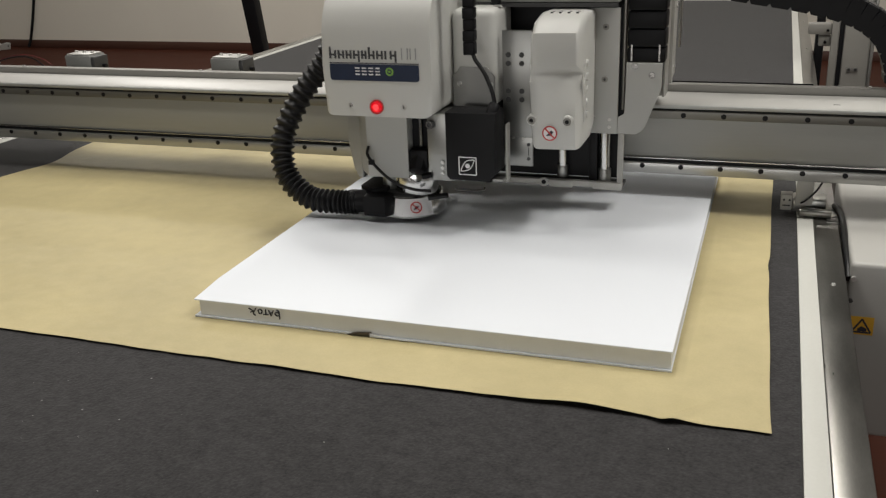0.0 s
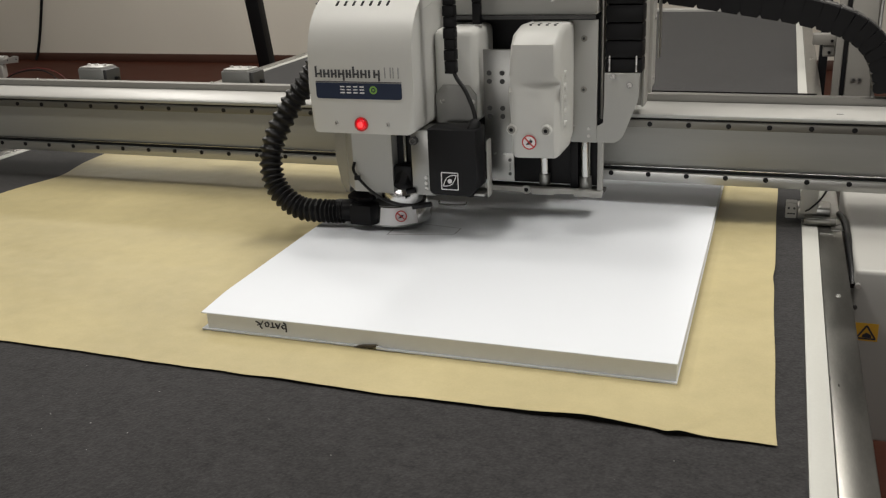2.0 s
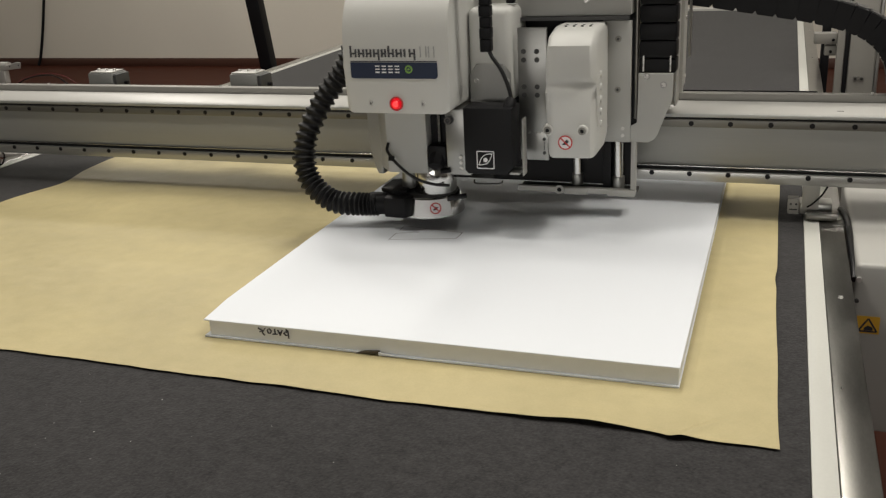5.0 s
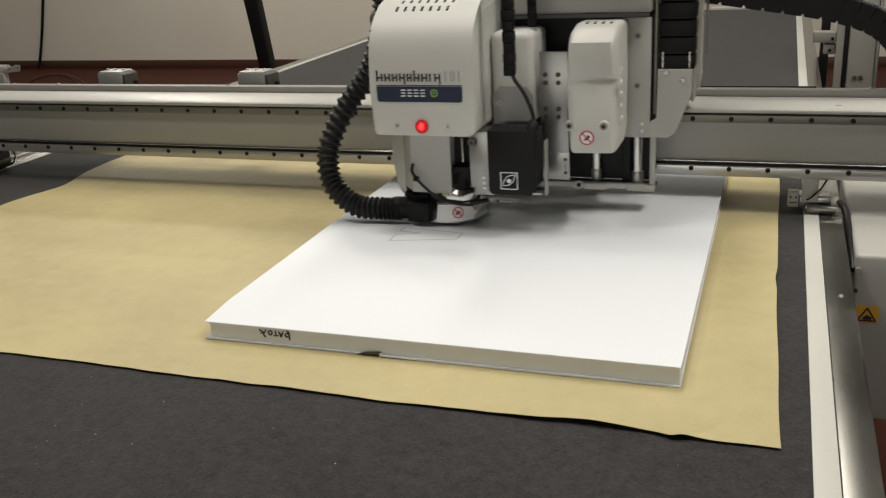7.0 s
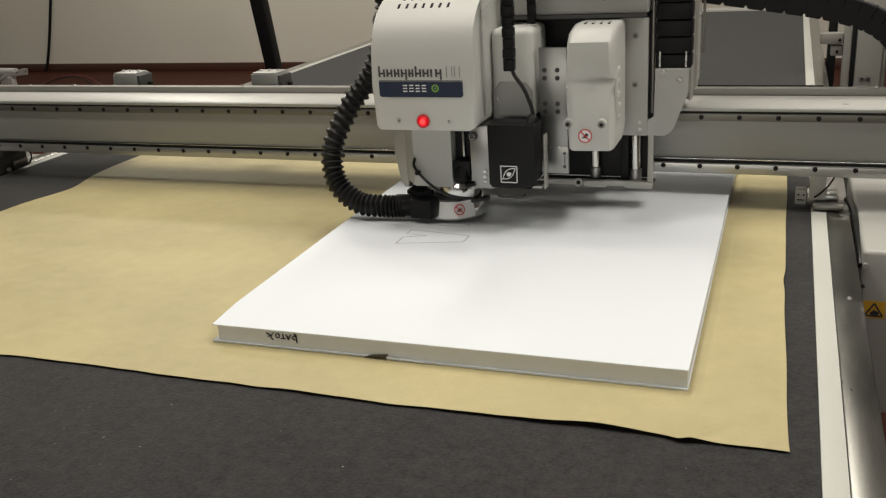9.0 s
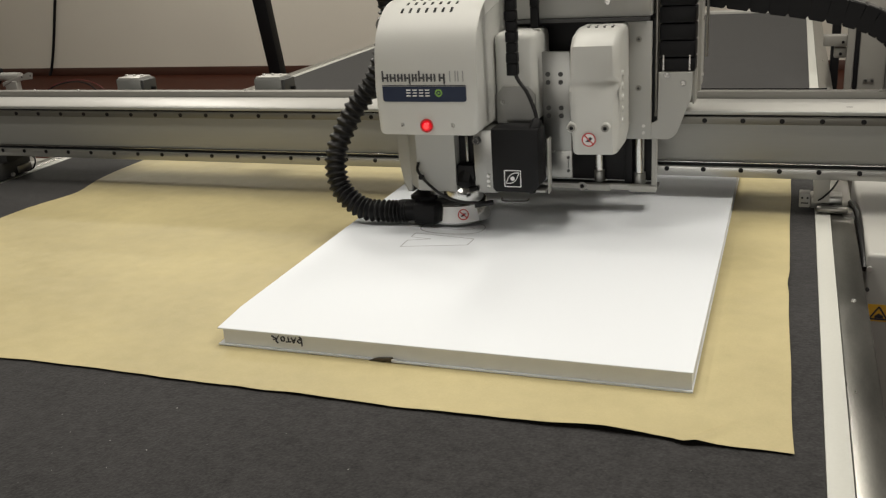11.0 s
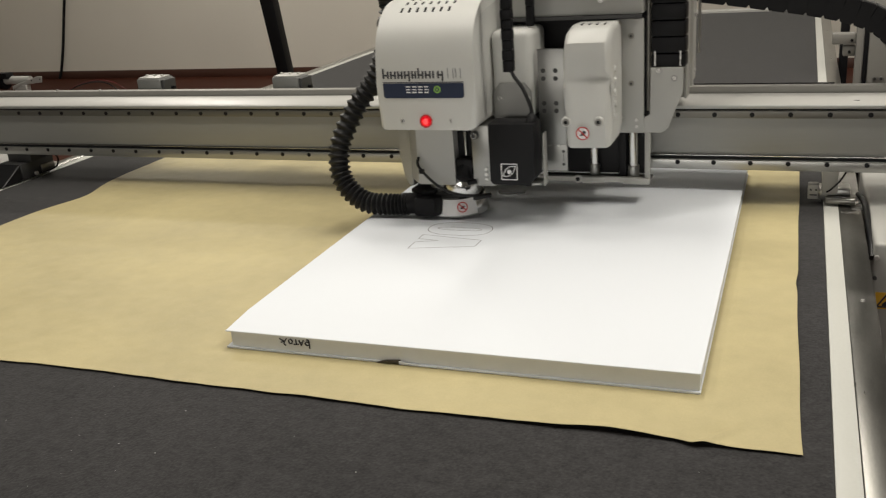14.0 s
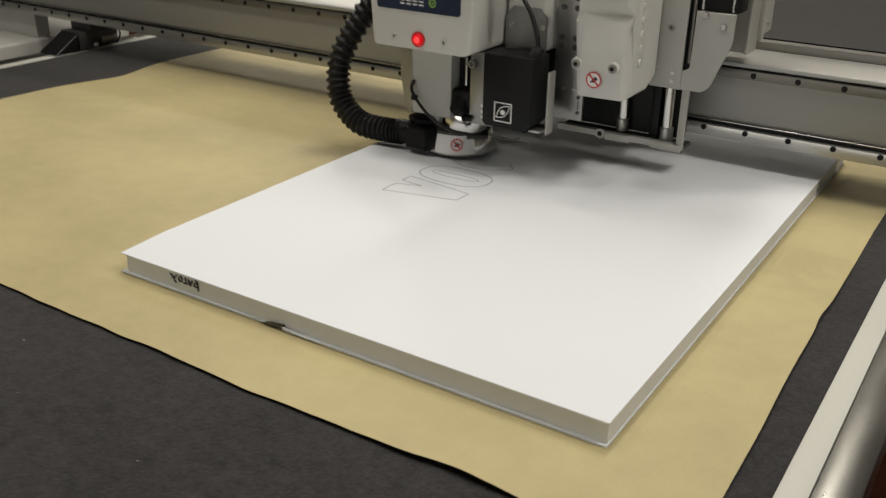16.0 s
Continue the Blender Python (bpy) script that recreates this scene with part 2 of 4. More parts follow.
# ---- room ----
def room():
    # Unseen walls stand far off and the ceiling is dark to cut bounce.
    x0, x1, y0, y1, h = -10.3, 11.0, -11.0, 7.93, 4.2
    tagged(part("floor", box(x0 - 0.2, x1 + 0.2, y0 - 0.2, y1 + 0.2, -0.1, 0), M_FLOOR), "dark red-brown laminate floor with a soft sheen", "floor", kind="structure")
    tagged(part("ceiling", box(x0 - 0.2, x1 + 0.2, y0 - 0.2, y1 + 0.2, h, h + 0.1), M_CEIL), "plain unseen grey ceiling, darkened to cut bounced light", "ceiling", kind="structure")
    for nm, b in (("wall_north", (x0, x1, y1, y1 + 0.2)), ("wall_south", (x0, x1, y0 - 0.2, y0)), ("wall_west", (x0 - 0.2, x0, y0, y1)), ("wall_east", (x1, x1 + 0.2, y0, y1))):
        # Opening added out of view to hold the front fill lamp.
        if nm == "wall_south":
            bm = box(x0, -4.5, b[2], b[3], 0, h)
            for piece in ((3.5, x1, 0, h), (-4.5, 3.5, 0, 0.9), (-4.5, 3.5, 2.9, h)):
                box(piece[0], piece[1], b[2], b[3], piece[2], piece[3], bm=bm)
        else:
            bm = box(*b, 0, h)
        tagged(part(nm, bm, M_WALL), "off-white painted wall above a brown skirting", "wall", kind="structure")
    tagged(part("baseboard", box(x0, x1, y1 - 0.02, y1 - 0.002, 0, 0.09, 0.004), M_BASE), "dark brown skirting board along the wall", "skirting", kind="structure")
    tagged(part("baseboard", box(x0 + 0.002, x0 + 0.02, y0, y1 - 0.022, 0, 0.09, 0.004), M_BASE), "dark brown skirting board along the wall", "skirting", kind="structure")
    # Assumed window, never in view, built round the added fill lamp.
    win = empty("assumed_window", "assumed white-framed window with a sill, out of view, around the added fill lamp", "window", kind="structure")
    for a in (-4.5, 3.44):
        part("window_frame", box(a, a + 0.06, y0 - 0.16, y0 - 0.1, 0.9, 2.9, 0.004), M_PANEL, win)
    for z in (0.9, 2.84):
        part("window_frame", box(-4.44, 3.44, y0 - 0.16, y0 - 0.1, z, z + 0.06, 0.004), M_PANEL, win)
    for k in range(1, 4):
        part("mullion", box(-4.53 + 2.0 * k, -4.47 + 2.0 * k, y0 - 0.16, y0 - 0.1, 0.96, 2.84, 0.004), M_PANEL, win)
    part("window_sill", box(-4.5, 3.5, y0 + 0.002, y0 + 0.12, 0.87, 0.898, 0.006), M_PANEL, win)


room()

# ---- cutting table ----
TOP = 0.8985
TY0, TY1 = -0.62, 4.37


def screw_head(r=0.004, h=0.003):
    bm = cyl((0, 0, 0), (0, 0, h), r, r * 0.8, 12)
    return finish(box(-r * 0.7, r * 0.7, -r * 0.12, r * 0.12, h, h + 0.0004, bm=bm))


SCREW = screw_head()
SCREW.materials.append(M_BOLT)


def cutting_table():
    t = empty("cutting_table", "flatbed cutting table with dark felt belt and steel side rails", "cutting table", at=(0, 0, 0))
    part("conveyor_belt", box(-1.871, 0.155, TY0, TY1, TOP - 0.03, TOP), M_BELT, t, "dark grey felt conveyor belt with specks of lint")
    for x0, x1 in ((0.1555, 0.183), (-1.899, -1.8715)):
        part("edge_strip", box(x0, x1, TY0, TY1, TOP - 0.03, TOP + 0.002, 0.001), M_STRIP, t, "off-white plastic edge strip")
    for x0, x1, lip in ((0.1835, 0.2245, 0.2225), (-1.9405, -1.8995, -1.9385)):
        rail = part("side_rail", box(x0, x1, TY0, TY1, TOP - 0.05, TOP + 0.003, 0.0015), M_STEEL, t, "brushed steel side rail")
        for k in range(7):
            s = part("screw", SCREW, M_BOLT, rail)
            s.location = ((x0 + x1) / 2 + 0.001, 0.35 + 0.783 * (k - 1), TOP + 0.003)
    part("frame", box(-2.0, 0.17, TY0 + 0.02, TY1 - 0.02, TOP - 0.28, TOP - 0.051, 0.004), M_GREYP, t, "light grey painted table frame")
    for x in (-1.9, 0.05):
        for y in (-0.4, 2.0, 4.1):
            part("leg", box(x - 0.05, x + 0.05, y - 0.05, y + 0.05, 0, TOP - 0.28, 0.004), M_GREYP, t)
    part("end_bar", box(-1.94, 0.224, TY1 + 0.002, TY1 + 0.09, TOP - 0.05, TOP + 0.012, 0.004), M_PANEL, t, "white bar across the far end")
    rnd = random.Random(5)
    bm = bmesh.new()
    for _ in range(170):
        x, y = rnd.uniform(-1.5, 0.14), rnd.uniform(TY0, 0.2)
        if -1.6 < x < 0.118 and y > -0.14:
            continue
        a, l, w = rnd.uniform(0, 3.14), rnd.uniform(0.0003, 0.0009), rnd.uniform(0.0002, 0.0004)
        c, s = math.cos(a), math.sin(a)
        vs = [bm.verts.new((x + u * c - v * s, y + u * s + v * c, TOP + h)) for u, v, h in ((-l, -w, 0.0003), (l, -w, 0.0003), (l, w, 0.0009), (-l, w, 0.0009))]
        bm.faces.new(vs)
    ob = part("lint", bm, M_LINT, t, "tiny pale specks of lint and dust", smooth=0)
    tagged(ob, kind="stuff")
    return t


cutting_table()


def paper_sheet():
    """Kraft underlay with a wavy cut edge and low creases."""
    bm = bmesh.new()
    x0, x1, y0, y1 = -1.61, 0.123, -0.117, 1.6
    nx, ny = 240, 110
    grid = []
    for j in range(ny + 1):
        row = []
        for i in range(nx + 1):
            u, v = 1 - (1 - i / nx) ** 1.7, (j / ny) ** 1.7
            x, y = x0 + (x1 - x0) * u, y0 + (y1 - y0) * v
            edge_f, edge_r, edge_l = math.exp(-(y - y0) / 0.05), math.exp(-(x1 - x) / 0.04), math.exp(-(x - x0) / 0.05)
            w = noise.noise((x * 5, y * 5, 0)) + 0.5 * noise.noise((x * 14, y * 14, 3))
            y += edge_f * (0.005 * noise.noise((x * 4, 7, 0)) + 0.004 * noise.noise((x * 15, 2, 0)))
            x -= edge_r * (0.010 * (1 - math.exp(-(y - y0) / 0.2)) + 0.004 * y)
            x += edge_l * 0.03 * math.exp(-((y - 0.71) / 0.09) ** 2)
            x += edge_r * (0.002 * noise.noise((y * 5, 1, 4)) - 0.003 * math.exp(-((y - 0.40) / 0.03) ** 2)) + edge_l * 0.012 * noise.noise((y * 3.5, 5, 5))
            y += edge_f * 0.005 * math.exp(-((x + 0.09) / 0.1) ** 2)
            y -= edge_f * 0.006 * math.exp(-((x - 0.005) / 0.014) ** 2)
            on_board = -0.72 < x < 0.02 and y > -0.02
            h = 0.0 if on_board else 0.0006 + 0.0014 * abs(w)
            h += (0.0012 + 0.0022 * abs(noise.noise((x * 9, 3, 1))) + 0.0035 * math.exp(-((x - 0.012) / 0.02) ** 2)) * edge_f
            h += edge_r * (0.0022 * math.exp(-((y - 0.42) / 0.05) ** 2) + 0.0035 * max(0.0, math.sin((y + 0.1) * 4.2)))
            h += edge_f * (0.0045 * math.exp(-((x + 0.09) / 0.055) ** 2) + 0.0008 * max(0.0, noise.noise((x * 2.2, 9, 2))))
            across, along = ((x - 0.017) * 0.0655 - (y + 0.113) * 0.0575) / 0.0872, ((x - 0.017) * 0.0575 + (y + 0.113) * 0.0655) / 0.0872
            h += 0.0042 * math.exp(-(across / 0.005) ** 2) * math.exp(-((along - 0.03) / 0.04) ** 2)
            row.append(bm.verts.new((x, y, TOP + 0.0013 + h)))
        grid.append(row)
    for j in range(ny):
        for i in range(nx):
            bm.faces.new((grid[j][i], grid[j][i + 1], grid[j + 1][i + 1], grid[j + 1][i]))
    rim = bmesh.ops.extrude_face_region(bm, geom=bm.faces[:])
    for v in [g for g in rim["geom"] if isinstance(g, bmesh.types.BMVert)]:
        v.co.z -= 0.0004
    return tagged(part("kraft_paper_sheet", bm, M_KRAFT, smooth=60), "tan kraft paper underlay with wavy edge on the dark belt", "paper sheet")


paper_sheet()

# ---- board being cut ----
BZ = 0.9005
BT = 0.929


def foam_board():
    b = empty("sandwich_board", "thick white sandwich board with recessed core on kraft paper", "board", at=(0, 0, 0))
    part("top_liner", slab([(-0.702, 0.0), (0.0, 0.005), (0.001, 0.5), (0.0, 1.06), (-0.718, 1.06), (-0.7135, 0.45), (-0.7095, 0.08)], "z", BT - 0.0022, BT, 0.0006, 1), M_BOARD, b, "smooth bright white top liner")
    part("core", slab([(-0.694, 0.0025), (-0.0015, 0.0075), (-0.0015, 1.056), (-0.710, 1.056), (-0.7035, 0.3)], "z", BZ + 0.0024, BT - 0.0024), M_CORE, b, "recessed greyish paper core")
    out = [(-0.703, -0.001), (-0.449, 0.0015), (-0.440, 0.0065), (-0.4195, 0.0082), (-0.417, 0.0005), (0.0, 0.003), (0.0, 1.06), (-0.718, 1.06), (-0.713, 0.3)]
    part("bottom_liner", slab(out, "z", BZ, BZ + 0.0022), M_BOARD, b, "white bottom liner with a small torn notch")
    # Dark sliver paints the shade in the gap where the liner lifts.
    part("notch_shade", slab([(-0.452, BZ + 0.0005), (-0.438, BZ + 0.0042), (-0.4165, BZ + 0.0064), (-0.4155, BZ + 0.0046), (-0.432, BZ + 0.0012)], "y", -0.0005, 0.0042), M_NOTCH, b, "dark piece standing in for the shaded gap at the torn notch")
    part("loose_strip", slab([(-0.4165, BZ + 0.0022), (-0.4165, BZ + 0.0058), (-0.395, BZ + 0.0030), (-0.36, BZ + 0.0022)], "y", -0.0012, 0.0002), M_BOARD, b, "curled end of the bottom liner")
    # handwriting on the core: plain strokes
    def stroke(points):
        pts = [(-0.6105 + 0.0515 * u, 0.9005 + 0.0265 - 0.0165 * v) for u, v in points]
        for p0, p1 in zip(pts, pts[1:]):
            part("ink_stroke", bar(p0, p1, 0.0013, 0.0015, 0.0062), M_INK, b, "black felt pen stroke")

    stroke([(0.0, 0.25), (0.10, 0.42), (0.17, 0.50), (0.24, 0.18)])
    stroke([(0.17, 0.50), (0.13, 0.72), (0.20, 0.92)])
    stroke([(0.04, 0.62), (0.17, 0.50)])
    stroke([(0.30, 0.35), (0.37, 0.22), (0.43, 0.40), (0.40, 0.66), (0.32, 0.66), (0.30, 0.35)])
    stroke([(0.46, 0.72), (0.62, 0.68)])
    stroke([(0.54, 0.20), (0.55, 0.70)])
    stroke([(0.64, 0.25), (0.71, 0.78), (0.79, 0.22)])
    stroke([(0.67, 0.50), (0.77, 0.46)])
    stroke([(0.97, 1.0), (0.97, 0.30), (0.90, 0.10)])
    stroke([(0.97, 0.66), (0.88, 0.72), (0.83, 0.52), (0.88, 0.36), (0.97, 0.40)])
    return b


board = foam_board()

# ---- gantry: built at y = 0, moved along the table ----
def bolt_mesh(r=0.0048):
    bm = cyl((0, 0.001, 0), (0, -0.0012, 0), r, r, 14)
    return finish(bm)


HOLE = bolt_mesh()
HOLE.materials.append(M_BLACK)
XL, XR = -2.55, 0.75


def prohibition_label(parent, c, r, y):
    """Round red prohibition sign with a dark glyph, facing -y."""
    x, z = c
    part("label_disc", cyl((x, y, z), (x, y - 0.0006, z), r, r, 28), M_PRINT, parent, "round white safety label")
    part("label_ring", ring((x, y - 0.0012, z), r, r * 0.16, 0.0009), M_RED, parent, "red ring of the safety label")
    part("label_glyph", slab([(x - r * 0.5, z - r * 0.35), (x + r * 0.1, z - r * 0.3), (x + r * 0.5, z + r * 0.15), (x + r * 0.2, z + r * 0.45), (x - r * 0.1, z + 0.1 * r)], "y", y - 0.0011, y - 0.0003), M_INK, parent, "dark glyph")
    part("label_slash", bar((x - r * 0.66, z + r * 0.66), (x + r * 0.66, z - r * 0.66), r * 0.17, y - 0.0014, y - 0.0004), M_RED, parent, "red slash")


def gantry():
    g = empty("gantry", "wide aluminium gantry beam with bolted linear rails spanning the cutting table", "gantry")
    F = -0.127
    part("beam", slab([(F + 0.006, 0.975), (F + 0.05, 0.975), (F + 0.07, 1.01), (F + 0.168, 1.01), (F + 0.168, 1.1), (F + 0.006, 1.1)], "x", XL, XR), M_ALUFACE, g, "satin aluminium beam profile")
    # Two dark strips added below the beam, unseen, to deepen the shade there.
    part("bounce_strip", box(XL, XR, F + 0.006, F + 0.0495, 0.971, 0.9748, 0.001), M_DARK, g, "added dark strip under the beam that cuts bounced light")
    part("bounce_sill", box(XL, XR, F + 0.072, F + 0.166, 1.0055, 1.0098, 0.001), M_DARK, g, "added dark strip under the beam that cuts bounced light")
    part("beam_web", box(XL, XR, F + 0.002, F + 0.0055, 1.0035, 1.079, 0.001), M_ALUFACE, g)
    part("top_cover", slab([(F - 0.004, 1.0995), (F - 0.003, 1.106), (F + 0.002, 1.1085), (F + 0.104, 1.1085), (F + 0.104, 1.1005), (F + 0.002, 1.1005)], "x", XL, XR), M_PANEL, g, "white coated top cover of the beam")
    part("front_edge", box(XL, XR, F - 0.0095, F - 0.0042, 1.0985, 1.1065, 0.0024, 4), M_ALU, g, "bright rounded aluminium edge")
    part("rear_bar", box(XL, XR, F + 0.108, F + 0.132, 1.1005, 1.1225, 0.002), M_BARGREY, g, "grey steel bar along the back of the beam")
    part("rear_seal", box(-0.5, 0.165, F + 0.1323, F + 0.135, 1.11, 1.1245), M_BLACK, g, "thin black rubber seal")
    part("cover_joint", box(XL, XR, F + 0.1043, F + 0.1077, 1.1007, 1.1065), M_DARK, g, "dark joint line")
    # Black strips put the shade of the two rail grooves into colour.
    part("shadow_gap", box(XL, XR, F - 0.002, F + 0.0055, 1.0953, 1.0983), M_BLACK, g)
    part("lower_shadow_gap", box(XL, XR, F - 0.0005, F + 0.0055, 0.9942, 1.0003), M_BLACK, g)
    # The upper rail takes the copy with shade painted in.
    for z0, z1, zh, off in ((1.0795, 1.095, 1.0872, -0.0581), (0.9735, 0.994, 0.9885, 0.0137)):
        rail = part("linear_rail", box(XL, XR, F - 0.008, F + 0.0055, z0, z1, 0.0015), M_RAILSHADE if z0 > 1 else M_RAIL, g, "steel linear guide rail with counterbored bolts")
        if z0 < 1:
            part("rail_ledge", cyl((XL, F - 0.001, 1.002), (XR, F - 0.001, 1.002), 0.0019, seg=16), M_CHROME, g, "rounded bright ledge")
        for k in range(-34, 12):
            x = off + 0.0715 * k
            if XL + 0.02 < x < XR - 0.02:
                h = part("bolt", HOLE, M_BLACK, rail, "dark recessed bolt")
                h.location = (x, F - 0.0082, zh)
    # sensor blocks on the back of the beam
    for x in (-1.529, -1.1105):
        blk = part("sensor_block", box(x - 0.053, x + 0.022, F + 0.16, F + 0.22, 1.1005, 1.144, 0.003), M_BLOCK, g, "small machined aluminium block")
        part("cap", box(x - 0.048, x + 0.018, F + 0.163, F + 0.213, 1.1445, 1.148, 0.001), M_PANEL, blk)
        # The block's right side is a separate, darker piece.
        part("dark_side", box(x + 0.0222, x + 0.032, F + 0.163, F + 0.216, 1.1005, 1.141, 0.002), M_DARK, blk, "right side of the block, drawn darker than its front")
        part("plug", cyl((x + 0.0322, F + 0.195, 1.116), (x + 0.042, F + 0.195, 1.116), 0.0045, seg=12), M_BLACK, blk, "small black plug")
        for dx in (-0.03, 0.0, 0.03):
            part("cap_screw", cyl((x - 0.015 + dx * 0.8, F + 0.19, 1.148), (x - 0.015 + dx * 0.8, F + 0.19, 1.152), 0.0043, seg=10), M_BOLT, blk)
    for x in (-1.82, -1.675, -1.165, 0.262):
        s = part("screw", SCREW, M_BOLT, g)
        s.location = (x, F + 0.12, 1.1225)
    for x in (0.203, 0.33):
        part("cover_slot", box(x - 0.0055, x + 0.0055, F + 0.0235, F + 0.027, 1.1083, 1.109), M_DARK, g)
    # wires behind the beam
    part("wire", tube(smooth_path([(-1.83, F + 0.15, 1.10), (-1.79, F + 0.16, 1.126), (-1.73, F + 0.165, 1.138), (-1.68, F + 0.165, 1.132), (-1.635, F + 0.16, 1.104)], 24), 0.0017, 8), M_BLACK, g, "black cable")
    part("wire", tube(smooth_path([(-1.845, F + 0.155, 1.10), (-1.79, F + 0.168, 1.13), (-1.72, F + 0.172, 1.142), (-1.66, F + 0.172, 1.132), (-1.615, F + 0.168, 1.104)], 24), 0.0012, 8), M_WIRE, g, "red wire")
    # side housings that run beside the table
    for x0, x1 in ((0.236, 0.74), (-2.55, -2.075)):
        part("side_housing", box(x0, x1, -0.35, 0.18, 0.593, 0.905, 0.008, 3), M_PANEL, g, "white powder coated side housing")
        part("support", box(x0 + 0.1, x1 - 0.02, F + 0.01, F + 0.05, 0.9055, 0.9705), M_GREYP, g)
    lab = part("warning_label", box(0.2445, 0.2805, -0.3512, -0.3506, 0.781, 0.813), M_YELLOW, g, "yellow warning label with a black triangle")
    cx, cz, r = 0.2625, 0.7945, 0.0145
    tri = [(cx - r, cz - r * 0.62), (cx + r, cz - r * 0.62), (cx, cz + r * 1.0)]
    for a, b in zip(tri, tri[1:] + tri[:1]):
        part("triangle_side", bar(a, b, 0.0028, -0.3522, -0.3514), M_INK, lab)
    part("glyph", slab([(cx - 0.006, cz - 0.007), (cx + 0.008, cz - 0.007), (cx + 0.008, cz - 0.002), (cx, cz + 0.002), (cx - 0.006, cz - 0.003)], "y", -0.3521, -0.3514), M_INK, lab)
    part("screw_head", cyl((0.2415, -0.35, 0.879), (0.2415, -0.357, 0.879), 0.0042, seg=14), M_BOLT, g)
    for z in (0.84, 0.745):
        part("screw_head", cyl((0.241, -0.35, z), (0.241, -0.354, z), 0.0036, seg=12), M_DARK, g)
    # carriage bracket on the rail of the open side, under the beam
    br = part("carriage_bracket", box(0.146, 0.205, -0.098, -0.05, 0.905, 0.928, 0.003), M_RAIL, g, "machined aluminium carriage bracket")
    part("bracket_plate", box(0.150, 0.180, -0.112, -0.0985, 0.9205, 0.973, 0.0015), M_PANEL, br, "white upright bracket plate")
    part("bracket_arm", cyl((0.158, -0.118, 0.911), (0.214, -0.122, 0.911), 0.0085, seg=18, bevel=0.001), M_STEEL, br)
    part("arm_lug", box(0.205, 0.233, -0.145, -0.05, 0.8985, 0.9045, 0.002), M_STEEL, br)
    part("roller", cyl((0.205, -0.105, 0.9037), (0.205, -0.105, 0.9055), 0.02, seg=20), M_STEEL, br)
    clip = part("clip", box(0.125, 0.1455, -0.098, -0.073, 0.906, 0.936, 0.0015), M_PANEL, br, "small white clip")
    part("clip_slot", box(0.1285, 0.1425, -0.0987, -0.0978, 0.914, 0.9165), M_DARK, clip)
    for x in (0.1305, 0.1405):
        part("clip_screw", cyl((x, -0.0995, 0.926), (x, -0.098, 0.926), 0.0022, seg=8), M_DARK, clip)
    part("bracket_cable", tube(smooth_path([(0.194, -0.118, 0.972), (0.184, -0.125, 0.955), (0.168, -0.125, 0.936), (0.16, -0.118, 0.928)], 14), 0.0018, 8), M_BLACK, br, "black cable")
    part("wiper", tube(smooth_path([(0.222, -0.062, 0.909), (0.2285, -0.09, 0.908), (0.2325, -0.15, 0.904), (0.2335, -0.24, 0.896), (0.2345, -0.31, 0.888), (0.2348, -0.345, 0.875)], 24), 0.006, 10), M_RUBBER, br, "black rubber wiper")
    # darker bracket at the far end
    fb = part("carriage_bracket", box(-1.943, -1.863, -0.15, -0.03, 0.906, 0.95, 0.003), M_DARK, g, "dark steel carriage bracket")
    part("bracket_neck", box(-1.933, -1.853, -0.122, -0.06, 0.9503, 0.9735, 0.002), M_DARK, fb)
    part("wiper", slab([(-0.151, 0.948), (-0.225, 0.904), (-0.151, 0.904)], "x", -1.938, -1.868, 0.002, 1), M_RUBBER, fb, "dark rubber wiper wedge")
    part("roller", cyl((-1.898, -0.09, 0.9035), (-1.898, -0.09, 0.9058), 0.022, seg=20), M_STEEL, fb)
    part("bracket_bolt", cyl((-1.863, -0.105, 0.914), (-1.857, -0.105, 0.914), 0.0055, seg=12), M_BOLT, fb)
    part("side_plate", box(-1.863, -1.857, -0.085, -0.035, 0.912, 0.932, 0.002), M_STEEL, fb)
    part("bracket_cable", tube(smooth_path([(-1.853, -0.045, 0.914), (-1.838, -0.05, 0.92), (-1.828, -0.05, 0.945), (-1.828, -0.08, 0.974)], 12), 0.002, 8), M_BLACK, fb)
    return g


gan = gantry()


